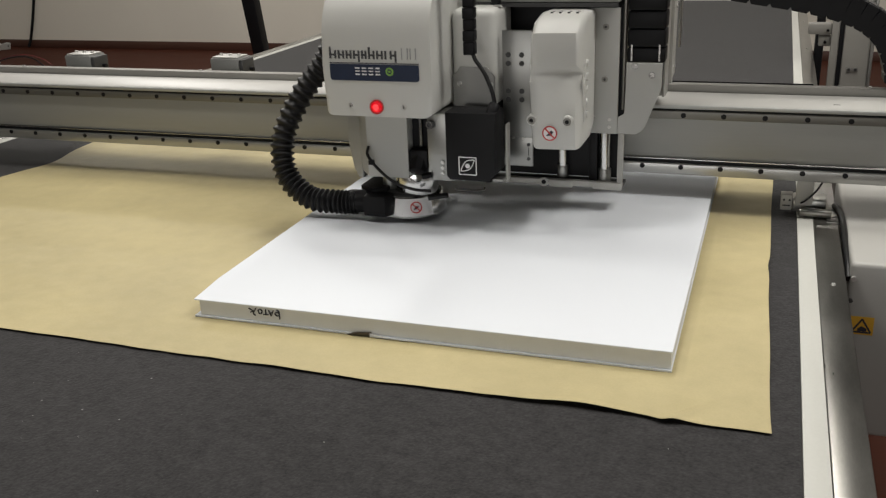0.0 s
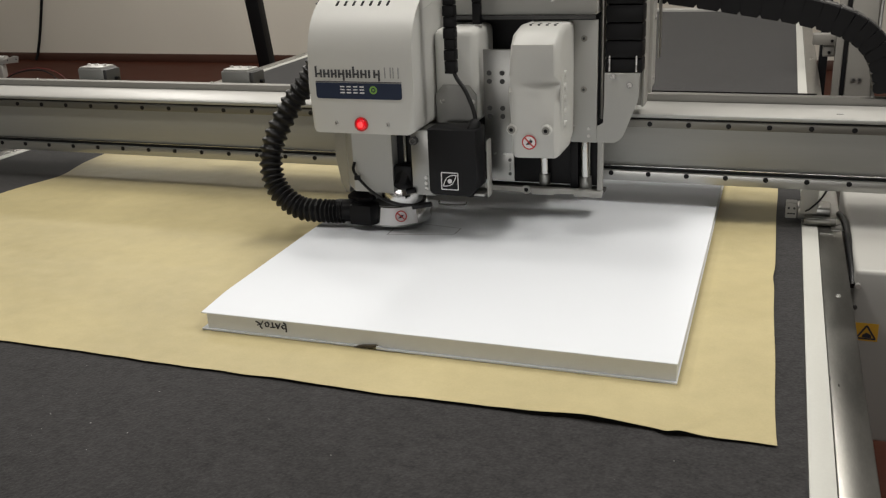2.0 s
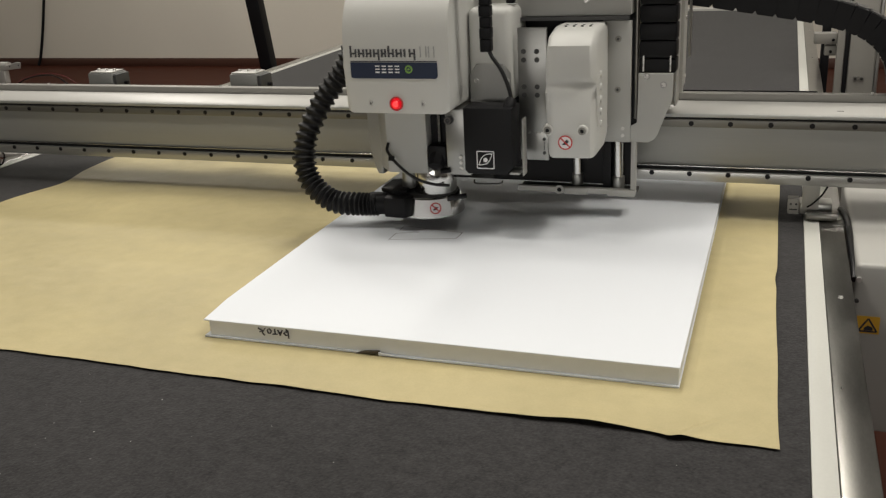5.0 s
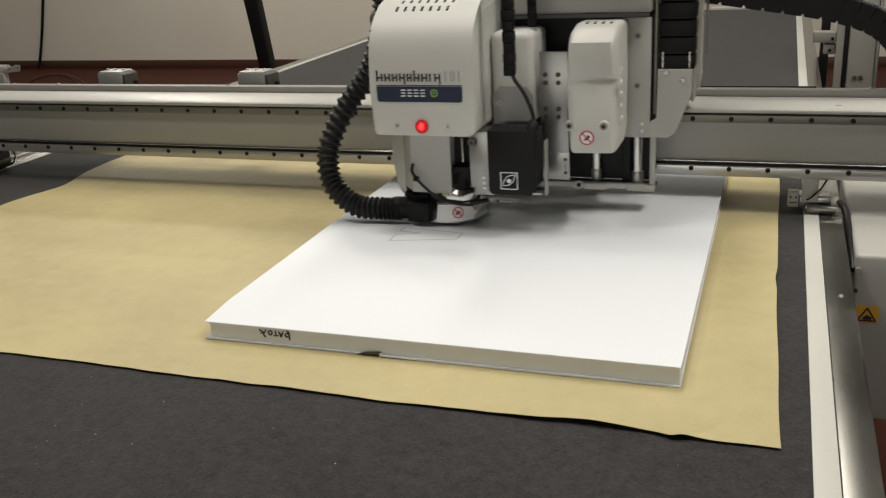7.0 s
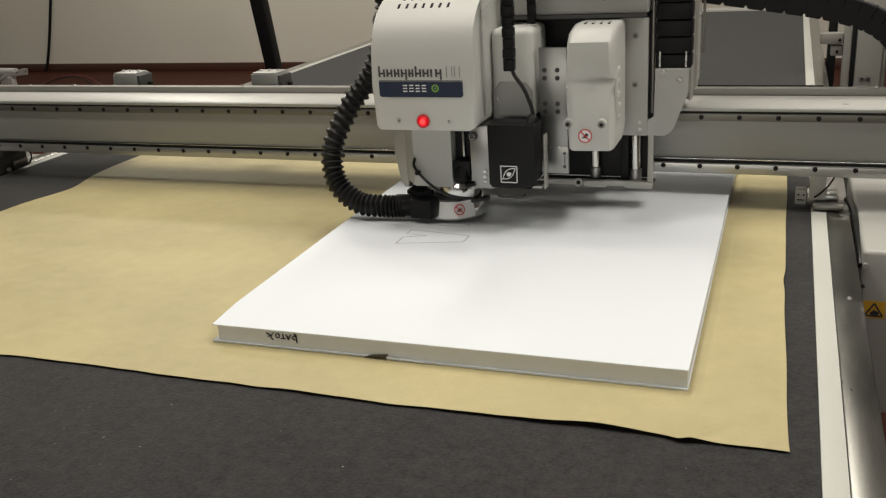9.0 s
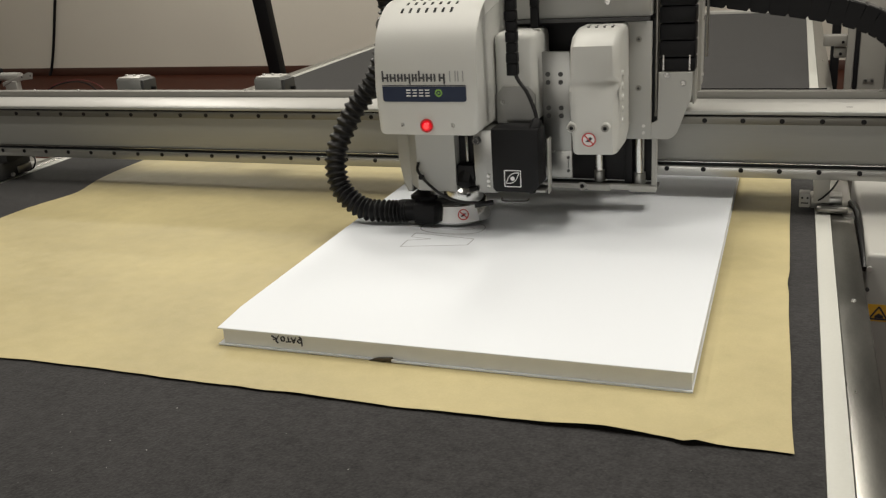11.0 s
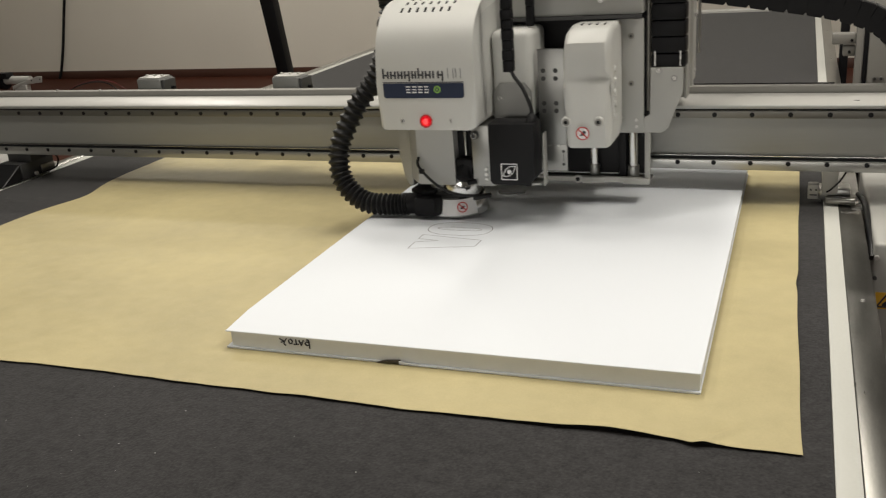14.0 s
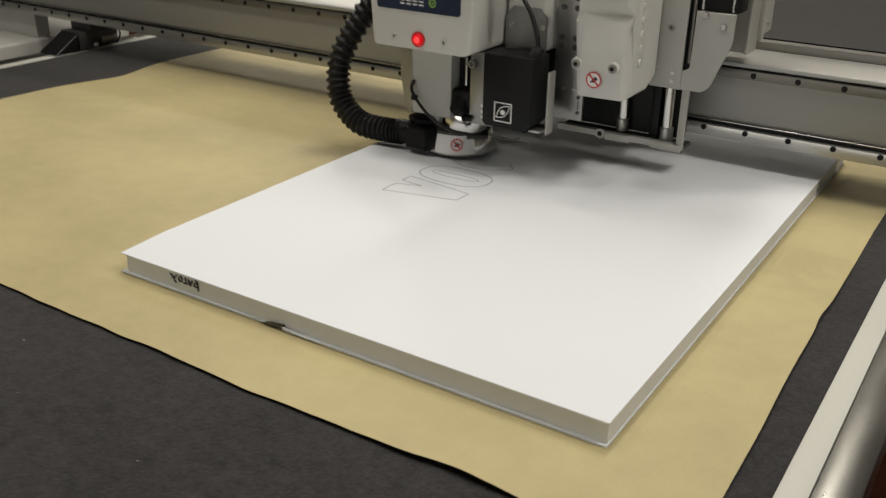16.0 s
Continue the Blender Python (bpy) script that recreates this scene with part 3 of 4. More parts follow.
# ---- tool head: built in the place that it has beside the gantry at y = 0 ----
def cover(head):
    prof = [(-0.447, 1.117), (-0.4472, 1.20)] + [(u, v) for u, v in arc(-0.352, 1.250, 0.095, 180, 92, 14)] + [(-0.29, 1.352), (-0.25, 1.354), (-0.24, 1.346), (-0.24, 1.117)]
    shell = slab(prof, "x", -0.5555, -0.3605, 0.016, 5)
    for v in shell.verts:
        v.co.x += 0.010 * max(0.0, (v.co.z - 1.14) / 0.21) * max(0.0, (-0.43 - v.co.x) / 0.125)
    c = part("cover", shell, M_WHITE, head, "rounded white moulded cover")
    for row, (deg, ln, n) in enumerate(((58, 0.013, 7), (72, 0.011, 7), (84, 0.008, 7))):
        a = radians(deg)
        y, z = -0.352 - 0.095 * math.cos(a), 1.250 + 0.095 * math.sin(a)
        for k in range(n):
            bm = box(-0.0023, 0.0023, -ln / 2, ln / 2, -0.002, 0.0007, 0.0006, 1)
            bm.transform(Matrix.Translation((-0.508 + 0.0155 * k + 0.004 * row, y, z)) @ Matrix.Rotation(radians(90 - deg), 4, "X"))
            part("vent_slot", bm, M_BLACK, c, "dark vent slot")
    y = -0.4472
    band = [(-0.539, 1.204), (-0.381, 1.204)] + arc(-0.386, 1.182, 0.005, 0, -90, 5) + arc(-0.534, 1.182, 0.005, -90, -180, 5)
    part("badge", slab(band, "y", y - 0.0012, y + 0.001), M_NAVY, c, "navy blue badge with rounded lower corners")
    part("badge_line", box(-0.539, -0.381, y - 0.001, y + 0.001, 1.2052, 1.2064), M_INK, c, "thin dark line")
    x = -0.493
    for w in (0.0105, 0.0105, 0.0105, 0.0105):
        for z0, z1 in ((1.1865, 1.1888), (1.1918, 1.1938), (1.1968, 1.1990)):
            part("badge_bar", box(x, x + w - 0.0025, y - 0.0018, y - 0.001, z0, z1), M_PRINT, c, "white printed bar")
        x += w + 0.0015
    part("badge_mark", ring((-0.432, y - 0.0018, 1.1928), 0.0068, 0.0026, 0.0008), M_GREEN, c, "green ring mark")
    part("badge_dot", cyl((-0.432, y - 0.001, 1.1928), (-0.432, y - 0.0018, 1.1928), 0.002, seg=10), M_GREEN, c)
    # maker's lettering as plain upright bars, tall where the letters are tall
    x = -0.5385
    for w, lo, hi in ((0.0135, 0.0, 0.019), (0.0125, 0.0, 0.0135), (0.0115, 0.0, 0.0135), (0.0125, -0.005, 0.0135), (0.0105, 0.0, 0.0135),
                      (0.0125, 0.0, 0.019), (0.0125, 0.0, 0.0135), (0.0075, 0.0, 0.0135), (0.0125, -0.005, 0.0135)):
        part("lettering_bar", box(x, x + 0.0032, y - 0.0012, y + 0.001, 1.2128, 1.2128 + hi), M_PRINTDARK, c, "dark printed bar")
        if w > 0.008:
            part("lettering_bar", box(x + w - 0.0042, x + w - 0.0012, y - 0.0012, y + 0.001, 1.2128 + lo, 1.2128 + 0.0135), M_PRINTDARK, c, "dark printed bar")
            part("lettering_bar", box(x + 0.0032, x + w - 0.0042, y - 0.0012, y + 0.001, 1.2175, 1.2205), M_PRINTDARK, c, "dark printed bar")
        x += w + 0.0019
    for x in (-0.4105, -0.4005, -0.3955, -0.3865):
        part("lettering_bar", box(x, x + 0.0014, y - 0.0012, y + 0.001, 1.2128, 1.231), M_PRINTGREY, c, "thin grey printed bar")
    led = part("indicator_light", cyl((-0.4584, y - 0.006, 1.134), (-0.4584, y, 1.134), 0.0085, 0.0105, 24, 0.0015), M_LENS, c, "glowing red round indicator light")
    part("lamp_core", cyl((-0.4584, y - 0.0075, 1.134), (-0.4584, y - 0.006, 1.134), 0.0036, 0.0056, 20, 0.0006), M_LED, led, "bright centre of the indicator light")
    part("bezel", ring((-0.4584, y - 0.003, 1.134), 0.0122, 0.0018, 0.004), M_RED, led, "dark red bezel")
    for x in (-0.506, -0.41):
        s = part("screw", cyl((x, y - 0.0025, 1.1345), (x, y + 0.001, 1.1345), 0.0035, 0.0045, 14), M_BOLT, c, "small bright screw")
        part("screw_slot", box(x - 0.0006, x + 0.0006, y - 0.0029, y - 0.0024, 1.1322, 1.1368), M_DARK, s)
    return c


def spindle(head):
    s = part("spindle_body", slab([(-0.502, -0.40), (-0.426, -0.40), (-0.426, -0.30), (-0.53, -0.30), (-0.53, -0.365)], "z", 0.998, 1.1165, 0.002), M_GREYP, head, "light grey spindle body")
    part("side_plate", slab([(-0.556, 1.1165), (-0.5305, 1.1165), (-0.5305, 0.983), (-0.541, 0.983), (-0.549, 1.0), (-0.556, 1.05)], "y", -0.36, -0.28, 0.002, 1), M_PLATE, s)
    part("slot_back", box(-0.4255, -0.39, -0.375, -0.30, 1.003, 1.1165), M_BLACK, s, "black vertical slot")
    part("slot_rod", cyl((-0.408, -0.381, 1.03), (-0.408, -0.381, 1.116), 0.0028, seg=12), M_CHROME, s)
    part("knob", cyl((-0.409, -0.405, 1.012), (-0.409, -0.375, 1.046), 0.016, 0.014, 8, 0.003), M_BLACK, s, "black clamping knob")
    part("knob_base", box(-0.426, -0.391, -0.399, -0.376, 1.018, 1.05, 0.004), M_BLACK, s)
    part("cap_screw", cyl((-0.381, -0.41, 1.098), (-0.381, -0.398, 1.098), 0.0075, seg=18, bevel=0.001), M_DARK, s)
    part("cap_socket", ring((-0.381, -0.411, 1.098), 0.006, 0.002, 0.001), M_CHROME, s)
    part("latch", cyl((-0.40, -0.402, 1.004), (-0.383, -0.402, 1.008), 0.005, seg=12), M_BLACK, s)
    part("screw", cyl((-0.497, -0.401, 1.110), (-0.497, -0.404, 1.110), 0.003, seg=10), M_DARK, s)
    pl = part("bracket_plate", box(-0.3885, -0.3445, -0.402, -0.32, 0.999, 1.1165, 0.0015), M_PLATE, s, "bare aluminium bracket plate")
    for z in (1.012, 1.022, 1.032):
        part("plate_screw", cyl((-0.362, -0.4045, z), (-0.362, -0.402, z), 0.0032, seg=10), M_BOLT, pl)
    part("base_plate", box(-0.344, -0.2535, -0.412, -0.372, 1.006, 1.0105, 0.001), M_PLATE, s)
    part("end_plate", box(-0.2530, -0.2505, -0.395, -0.372, 1.0, 1.10, 0.0008), M_PANEL, s, "white upright end plate")
    part("wire_clip", tube(smooth_path([(-0.33, -0.428, 1.0), (-0.328, -0.43, 0.994), (-0.30, -0.43, 0.994), (-0.282, -0.43, 0.996), (-0.28, -0.428, 1.0)], 16), 0.0014, 6), M_DARK, s)
    part("guide_post", cyl((-0.486, -0.345, 0.955), (-0.486, -0.345, 0.9985), 0.013, seg=18, bevel=0.001), M_PLATE, s)
    part("spindle_nose", cyl((-0.438, -0.335, 0.95), (-0.438, -0.335, 0.9985), 0.040, seg=36, bevel=0.002), M_CHROME, s, "polished steel spindle nose")
    part("cable", tube(smooth_path([(-0.498, -0.404, 1.054), (-0.4975, -0.41, 1.038), (-0.475, -0.413, 1.013), (-0.4464, -0.414, 0.993), (-0.414, -0.412, 0.983), (-0.386, -0.402, 0.979)], 40), 0.0028, 8), M_RUBBER, s, "thin black sensor cable")
    part("cable_clip", box(-0.4955, -0.4855, -0.4165, -0.4075, 1.023, 1.032, 0.002), M_BLACK, s)
    return s


def camera_box(head):
    outl = [(-0.344, 1.018), (-0.338, 1.012), (-0.272, 1.012), (-0.259, 1.024), (-0.259, 1.126), (-0.344, 1.126)]
    b = part("sensor_box", slab(outl, "y", -0.436, -0.380, 0.0015, 2), M_BLACK, head, "matt black rectangular sensor box")
    y, cx, cz, h = -0.4363, -0.3065, 1.0375, 0.0148
    for p0, p1 in (((-h, -h), (h, -h)), ((h, -h), (h, h)), ((h, h), (-h, h)), ((-h, h), (-h, -h))):
        part("emblem_side", bar((cx + p0[0], cz + p0[1]), (cx + p1[0], cz + p1[1]), 0.0015, y - 0.0006, y + 0.001), M_PRINT, b, "white printed line")
    for sgn in (1, -1):
        pts = [(cx - 0.012 + 0.024 * k / 8 + sgn * -0.0035 * math.sin(math.pi * k / 8), cz - 0.009 + 0.020 * k / 8 + sgn * 0.006 * math.sin(math.pi * k / 8)) for k in range(9)]
        for p0, p1 in zip(pts, pts[1:]):
            part("emblem_curve", bar(p0, p1, 0.0013, y - 0.0006, y + 0.001), M_PRINT, b, "white printed line")
    part("emblem_dot", cyl((cx, y - 0.0006, cz), (cx, y + 0.001, cz), 0.004, seg=14), M_PRINT, b, "white printed dot")
    part("cable_gland", cyl((-0.272, -0.42, 1.115), (-0.266, -0.405, 1.137), 0.011, 0.009, 16, 0.002), M_BLACK, b)
    part("foot_screw", cyl((-0.275, -0.42, 1.008), (-0.275, -0.42, 1.014), 0.006, seg=12), M_BLACK, b)
    part("cable", tube(smooth_path([(-0.266, -0.405, 1.13), (-0.2725, -0.40, 1.155), (-0.287, -0.395, 1.185), (-0.303, -0.392, 1.206), (-0.310, -0.39, 1.224)], 28), 0.0036, 10), M_RUBBER, b, "black round cable")
    return b


def tool_head():
    h = empty("tool_head", "white and grey cutting tool head with suction hose on the gantry", "tool head")
    cov, spi, sen = cover(h), spindle(h), camera_box(h)
    # carriage and housings behind the tools
    part("carriage_plate", box(-0.545, -0.25, -0.20, -0.142, 0.985, 1.09, 0.003), M_DARK, h, "dark carriage plate")
    body = part("carriage_body", box(-0.56, -0.0955, -0.20, -0.142, 1.0905, 1.62, 0.003), M_GREYP, h, "light grey carriage housing")
    part("side_box", box(-0.095, -0.0262, -0.155, -0.105, 1.130, 1.62, 0.002), M_BARGREY, body, "grey side box of the carriage")
    part("side_edge", box(-0.026, -0.0218, -0.157, -0.105, 1.128, 1.62, 0.001), M_PANEL, body, "white sheet metal edge")
    part("side_sheet", slab([(-0.104, 1.143), (-0.09, 1.143), (-0.09, 1.153), (-0.05, 1.153), (-0.05, 1.62), (-0.104, 1.62)], "x", -0.0225, -0.0158, 0.0008, 1), M_PANEL, body, "white sheet with a notched lower corner")
    part("side_edge_strip", box(-0.0135, -0.0095, -0.045, -0.02, 1.20, 1.62, 0.001), M_PLATE, body)
    part("strip_bracket", box(-0.0945, -0.0138, -0.045, -0.02, 1.50, 1.55, 0.002), M_PLATE, body)
    for z in (1.17, 1.28, 1.40):
        part("edge_screw", cyl((-0.0158, -0.075, z), (-0.0133, -0.075, z), 0.004, seg=10), M_BOLT, body)
    up = part("upper_housing", box(-0.352, -0.088, -0.275, -0.2005, 1.307, 1.62, 0.003), M_GREYP, h, "light grey upper housing panel")
    part("panel_screw", cyl((-0.165, -0.275, 1.334), (-0.165, -0.278, 1.334), 0.0045, seg=12), M_BOLT, up)
    part("panel_lip", box(-0.35, -0.09, -0.283, -0.2755, 1.3005, 1.3065), M_DARK, up)
    # Black sheet in place of the shaded space behind the tools.
    part("recess_shade", box(-0.36, -0.09, -0.215, -0.2005, 0.99, 1.305), M_BLACK, h, "black sheet standing in for the shade behind the tools")
    # rear tool with its plates
    rt = part("rear_tool_cover", box(-0.36, -0.281, -0.345, -0.235, 1.117, 1.281, 0.013, 4), M_WHITE, h, "small white rounded tool cover")
    part("knob", cyl((-0.29, -0.30, 1.281), (-0.29, -0.30, 1.2825), 0.008, seg=16), M_GREYP, rt)
    pa = part("tool_plate", slab([(-0.357, 1.118), (-0.283, 1.118), (-0.283, 1.170), (-0.296, 1.186), (-0.344, 1.186), (-0.357, 1.170)], "y", -0.3485, -0.3455, 0.0006, 1), M_PLATE, h, "bare aluminium tool plate")
    for x, z in ((-0.345, 1.157), (-0.289, 1.157)):
        part("screw", cyl((x, -0.3505, z), (x, -0.3485, z), 0.004, seg=12), M_BOLT, pa)
    dp = part("drilled_plate", box(-0.2739, -0.2224, -0.332, -0.326, 1.064, 1.245, 0.001), M_PLATE, h, "drilled aluminium plate")
    for z in (1.205, 1.1905, 1.144, 1.1295):
        for x in (-0.2632, -0.2399):
            part("dark_screw", cyl((x, -0.334, z), (x, -0.331, z), 0.0044, seg=14), M_DARK, dp, "dark socket screw")
    lp = part("lower_plate", box(-0.2734, -0.2224, -0.328, -0.323, 1.0118, 1.0636, 0.001), M_PLATE, h)
    for x in (-0.257, -0.2394):
        part("rivet", cyl((x, -0.330, 1.0623), (x, -0.327, 1.0623), 0.0025, seg=10), M_BOLT, lp)
    for z in (1.0254, 1.0506):
        part("dark_screw", cyl((-0.2297, -0.330, z), (-0.2297, -0.327, z), 0.003, seg=10), M_DARK, lp)
    part("slot", box(-0.2302, -0.2292, -0.3295, -0.3275, 1.031, 1.045), M_DARK, lp)
    # second tool
    shell = slab([(-0.39, 1.11), (-0.385, 1.082), (-0.30, 1.082), (-0.262, 1.10), (-0.262, 1.296), (-0.33, 1.298), (-0.372, 1.29), (-0.391, 1.272), (-0.3925, 1.222), (-0.3905, 1.208), (-0.3885, 1.196)], "x", -0.210, -0.128, 0.010, 4)
    for v in shell.verts:
        q = min(1.0, max(0.0, (v.co.x + 0.149) / 0.021))
        if v.co.y < -0.30:
            v.co.y += 0.018 * q * q * min(1.0, (-0.30 - v.co.y) / 0.06)
    t2 = part("tool_cover", shell, M_WHITE, h, "tall white rounded tool cover")
    part("side_rib", box(-0.1285, -0.1272, -0.365, -0.33, 1.125, 1.22, 0.0005), M_WHITE, t2)
    for k in range(5):
        part("side_dimple", cyl((-0.1282, -0.345, 1.135 + 0.021 * k), (-0.1245, -0.345, 1.135 + 0.021 * k), 0.007, 0.0055, 14), M_WHITE, t2)
    for k in range(4):
        for r in range(2):
            part("vent_hole", cyl((-0.188 + 0.014 * k, -0.335 + 0.014 * r, 1.2965), (-0.188 + 0.014 * k, -0.335 + 0.014 * r, 1.2985), 0.0024, seg=8), M_DARK, t2)
    for x in (-0.2084, -0.1493):
        lug = part("lug", cyl((x, -0.372, 1.1316), (x, -0.392, 1.1316), 0.010, 0.009, 20, 0.002), M_WHITE, t2, "round white screw lug")
        part("lug_screw", cyl((x, -0.392, 1.1316), (x, -0.3945, 1.1316), 0.0066, seg=16), M_BARGREY, lug)
        part("lug_socket", cyl((x, -0.3945, 1.1316), (x, -0.395, 1.1316), 0.0036, seg=6), M_BLACK, lug)
    prohibition_label(t2, (-0.1785, 1.1105), 0.0125, -0.3898)
    part("tool_shank", cyl((-0.191, -0.226, 0.992), (-0.191, -0.226, 1.10), 0.0085, seg=20), M_CHROME, h, "polished round tool shank")
    part("shank_tip", cyl((-0.191, -0.226, 0.99), (-0.191, -0.226, 1.012), 0.0105, seg=20, bevel=0.001), M_PLATE, h)
    # right hand plate, chain bracket
    rp = part("guide_plate", box(-0.1385, -0.0885, -0.263, -0.256, 1.083, 1.297, 0.001), M_GREYP, h, "light grey guide plate")
    for x, z, r in ((-0.1115, 1.178, 0.0055), (-0.1115, 1.266, 0.0055)):
        part("socket_screw", cyl((x, -0.2665, z), (x, -0.263, z), r, seg=16, bevel=0.0008), M_BARGREY, rp)
        part("socket", cyl((x, -0.267, z), (x, -0.2664, z), 0.0026, seg=6), M_DARK, rp)
    for x, z in ((-0.102, 1.108), (-0.102, 1.095), (-0.13, 1.112), (-0.134, 1.20), (-0.134, 1.145)):
        part("small_screw", cyl((x, -0.265, z), (x, -0.263, z), 0.003, seg=10), M_BOLT, rp)
    # The gap's shade is drawn as a black strip behind the rod.
    part("plate_gap_shade", box(-0.0884, -0.0795, -0.252, -0.24, 1.11, 1.30), M_BLACK, h)
    part("guide_rod", cyl((-0.0805, -0.255, 1.125), (-0.0805, -0.255, 1.34), 0.0035, seg=12), M_STEEL, h)
    cb = [(-0.089, 1.083), (-0.060, 1.083)] + arc(-0.062, 1.105, 0.022, -85, -18, 6) + [(-0.0185, 1.158), (-0.0165, 1.166), (-0.0165, 1.206), (-0.0765, 1.206), (-0.0765, 1.118), (-0.089, 1.112)]
    ck = part("chain_bracket", slab(cb, "y", -0.2605, -0.256, 0.0008, 1), M_GREYP, h, "light grey sheet metal chain bracket")
    for x, z in ((-0.0615, 1.201), (-0.0329, 1.1863)):
        bb = part("bracket_bolt", cyl((x, -0.2645, z), (x, -0.2617, z), 0.0044, seg=6), M_BOLT, ck)
        part("washer", cyl((x, -0.2617, z), (x, -0.2605, z), 0.006, seg=16), M_PLATE, bb)
    ch = part("drag_chain", box(-0.0765, -0.0135, -0.255, -0.215, 1.2065, 1.23, 0.002), M_BLACK, h, "black plastic drag chain")
    for k in range(13):
        z = 1.232 + 0.03 * k
        part("chain_link", box(-0.0765, -0.0135, -0.256 + 0.0015 * (k % 2), -0.212, z, z + 0.0285, 0.003), M_BLACK, ch)
    for x in (-0.0685, -0.0225):
        part("link_tab", box(x - 0.0012, x + 0.0012, -0.2585, -0.255, 1.209, 1.236), M_BOLT, ch)
    # open frame with guide rods
    fr = part("tool_frame", box(-0.302, -0.0795, -0.247, -0.235, 0.979, 0.989, 0.001), M_PANEL, h, "white painted open tool frame")
    part("frame_post", box(-0.089, -0.0795, -0.247, -0.235, 0.9895, 1.083, 0.001), M_PANEL, fr)
    for x0, x1 in ((-0.212, -0.168), (-0.131, -0.0797)):
        part("frame_lip", box(x0, x1, -0.250, -0.2472, 0.9765, 0.9885, 0.0012), M_PANEL, fr, "thicker lip of the frame below a rod")
    part("frame_floor", box(-0.302, -0.0795, -0.2345, -0.20, 0.979, 0.984), M_DARK, fr)
    part("frame_bolt", cyl((-0.221, -0.251, 0.985), (-0.221, -0.247, 0.985), 0.0085, seg=20), M_PANEL, fr, "round bolt boss")
    part("bolt_socket", cyl((-0.221, -0.2518, 0.985), (-0.221, -0.2508, 0.985), 0.0042, seg=14), M_BLACK, fr, "black socket")
    part("guide_block", box(-0.142, -0.127, -0.232, -0.2155, 0.9845, 1.08, 0.001), M_BLACK, h, "black guide block beside the rod")
    part("guide_rod", cyl((-0.114, -0.226, 0.9845), (-0.114, -0.226, 1.085), 0.0095, seg=20), M_CHROME, h, "polished guide rod")
    part("rod_collar", cyl((-0.114, -0.226, 0.9845), (-0.114, -0.226, 1.010), 0.0115, seg=20, bevel=0.001), M_PLATE, h)
    # cable chains over the rear tool
    cc = part("cable_chain", box(-0.3205, -0.3015, -0.402, -0.384, 1.214, 1.2355, 0.002), M_BLACK, h, "narrow black cable chain")
    for k in range(21):
        part("chain_link", box(-0.3205 + 0.0006 * (k % 2), -0.301 - 0.0006 * (k % 2), -0.403 + 0.0016 * (k % 2), -0.384, 1.236 + 0.018 * k, 1.2534 + 0.018 * k, 0.0015), M_BLACK, cc)
    cd = part("cable_chain", box(-0.302, -0.287, -0.30, -0.287, 1.283, 1.3203, 0.002), M_BLACK, h, "narrow black cable chain")
    for k in range(17):
        part("chain_link", box(-0.302 + 0.0003 * (k % 2), -0.287, -0.301, -0.287, 1.3205 + 0.018 * k, 1.3382 + 0.018 * k, 0.001), M_BLACK, cd)
    # hose coupling beside the cover
    hc = part("hose_coupling", cyl((-0.576, -0.30, 1.352), (-0.576, -0.30, 1.42), 0.0235, seg=28, bevel=0.003), M_BLACK, h, "black hose coupling")
    part("clamp_ring", cyl((-0.576, -0.30, 1.345), (-0.576, -0.30, 1.354), 0.0215, seg=28), M_RUBBER, hc)
    part("coupling_bracket", box(-0.59, -0.556, -0.31, -0.27, 1.285, 1.345, 0.004), M_PLATE, hc)
    part("eye_ring", cyl((-0.578, -0.335, 1.31), (-0.578, -0.312, 1.31), 0.015, seg=24, bevel=0.002), M_PLATE, hc)
    part("upper_hose", tube(smooth_path([(-0.576, -0.30, 1.42), (-0.576, -0.295, 1.48), (-0.57, -0.28, 1.56), (-0.55, -0.25, 1.64)], 24), 0.019, 16), M_RUBBER, hc)
    part("green_cable", tube(smooth_path([(-0.53, -0.30, 1.36), (-0.528, -0.30, 1.40), (-0.53, -0.29, 1.5), (-0.53, -0.27, 1.6)], 16), 0.006, 10), M_TEAL, hc, "dark green cable")
    # presser foot
    ft = part("presser_foot", cyl((-0.451, -0.3295, 0.9345), (-0.451, -0.3295, 0.972), 0.0645, 0.056, 48, 0.002), M_CHROME, h, "polished round presser foot")
    part("skirt", cyl((-0.451, -0.3295, 0.9325), (-0.451, -0.3295, 0.9344), 0.056, 0.061, 48, 0.001), M_RUBBER, ft, "black brush skirt")
    part("foot_ring", cyl((-0.451, -0.3295, 0.9722), (-0.451, -0.3295, 0.9765), 0.053, 0.049, 40, 0.001), M_DARK, ft)
    lab = bmesh.new()
    segs = 16
    lo, hi = [], []
    for k in range(segs + 1):
        a = radians(-99 + 66 * k / segs)
        lo.append(lab.verts.new((-0.451 + 0.0648 * math.cos(a), -0.3295 + 0.0648 * math.sin(a), 0.9385)))
        hi.append(lab.verts.new((-0.451 + 0.0580 * math.cos(a), -0.3295 + 0.0580 * math.sin(a), 0.9695)))
    for k in range(segs):
        lab.faces.new((lo[k], lo[k + 1], hi[k + 1], hi[k]))
    wrap = part("label_wrap", lab, M_PRINT, ft, "white label wrapped round the foot")
    shine = bmesh.new()
    lo, hi = [], []
    for k in range(9):
        a = radians(-95 + 27 * k / 8)
        trim = 0.003 if k in (0, 8) else 0.0
        for vs, q in ((lo, (0.9425 + trim - 0.9345) / 0.0375), (hi, (0.966 - trim - 0.9345) / 0.0375)):
            rr = 0.0645 + (0.056 - 0.0645) * q + 0.0012
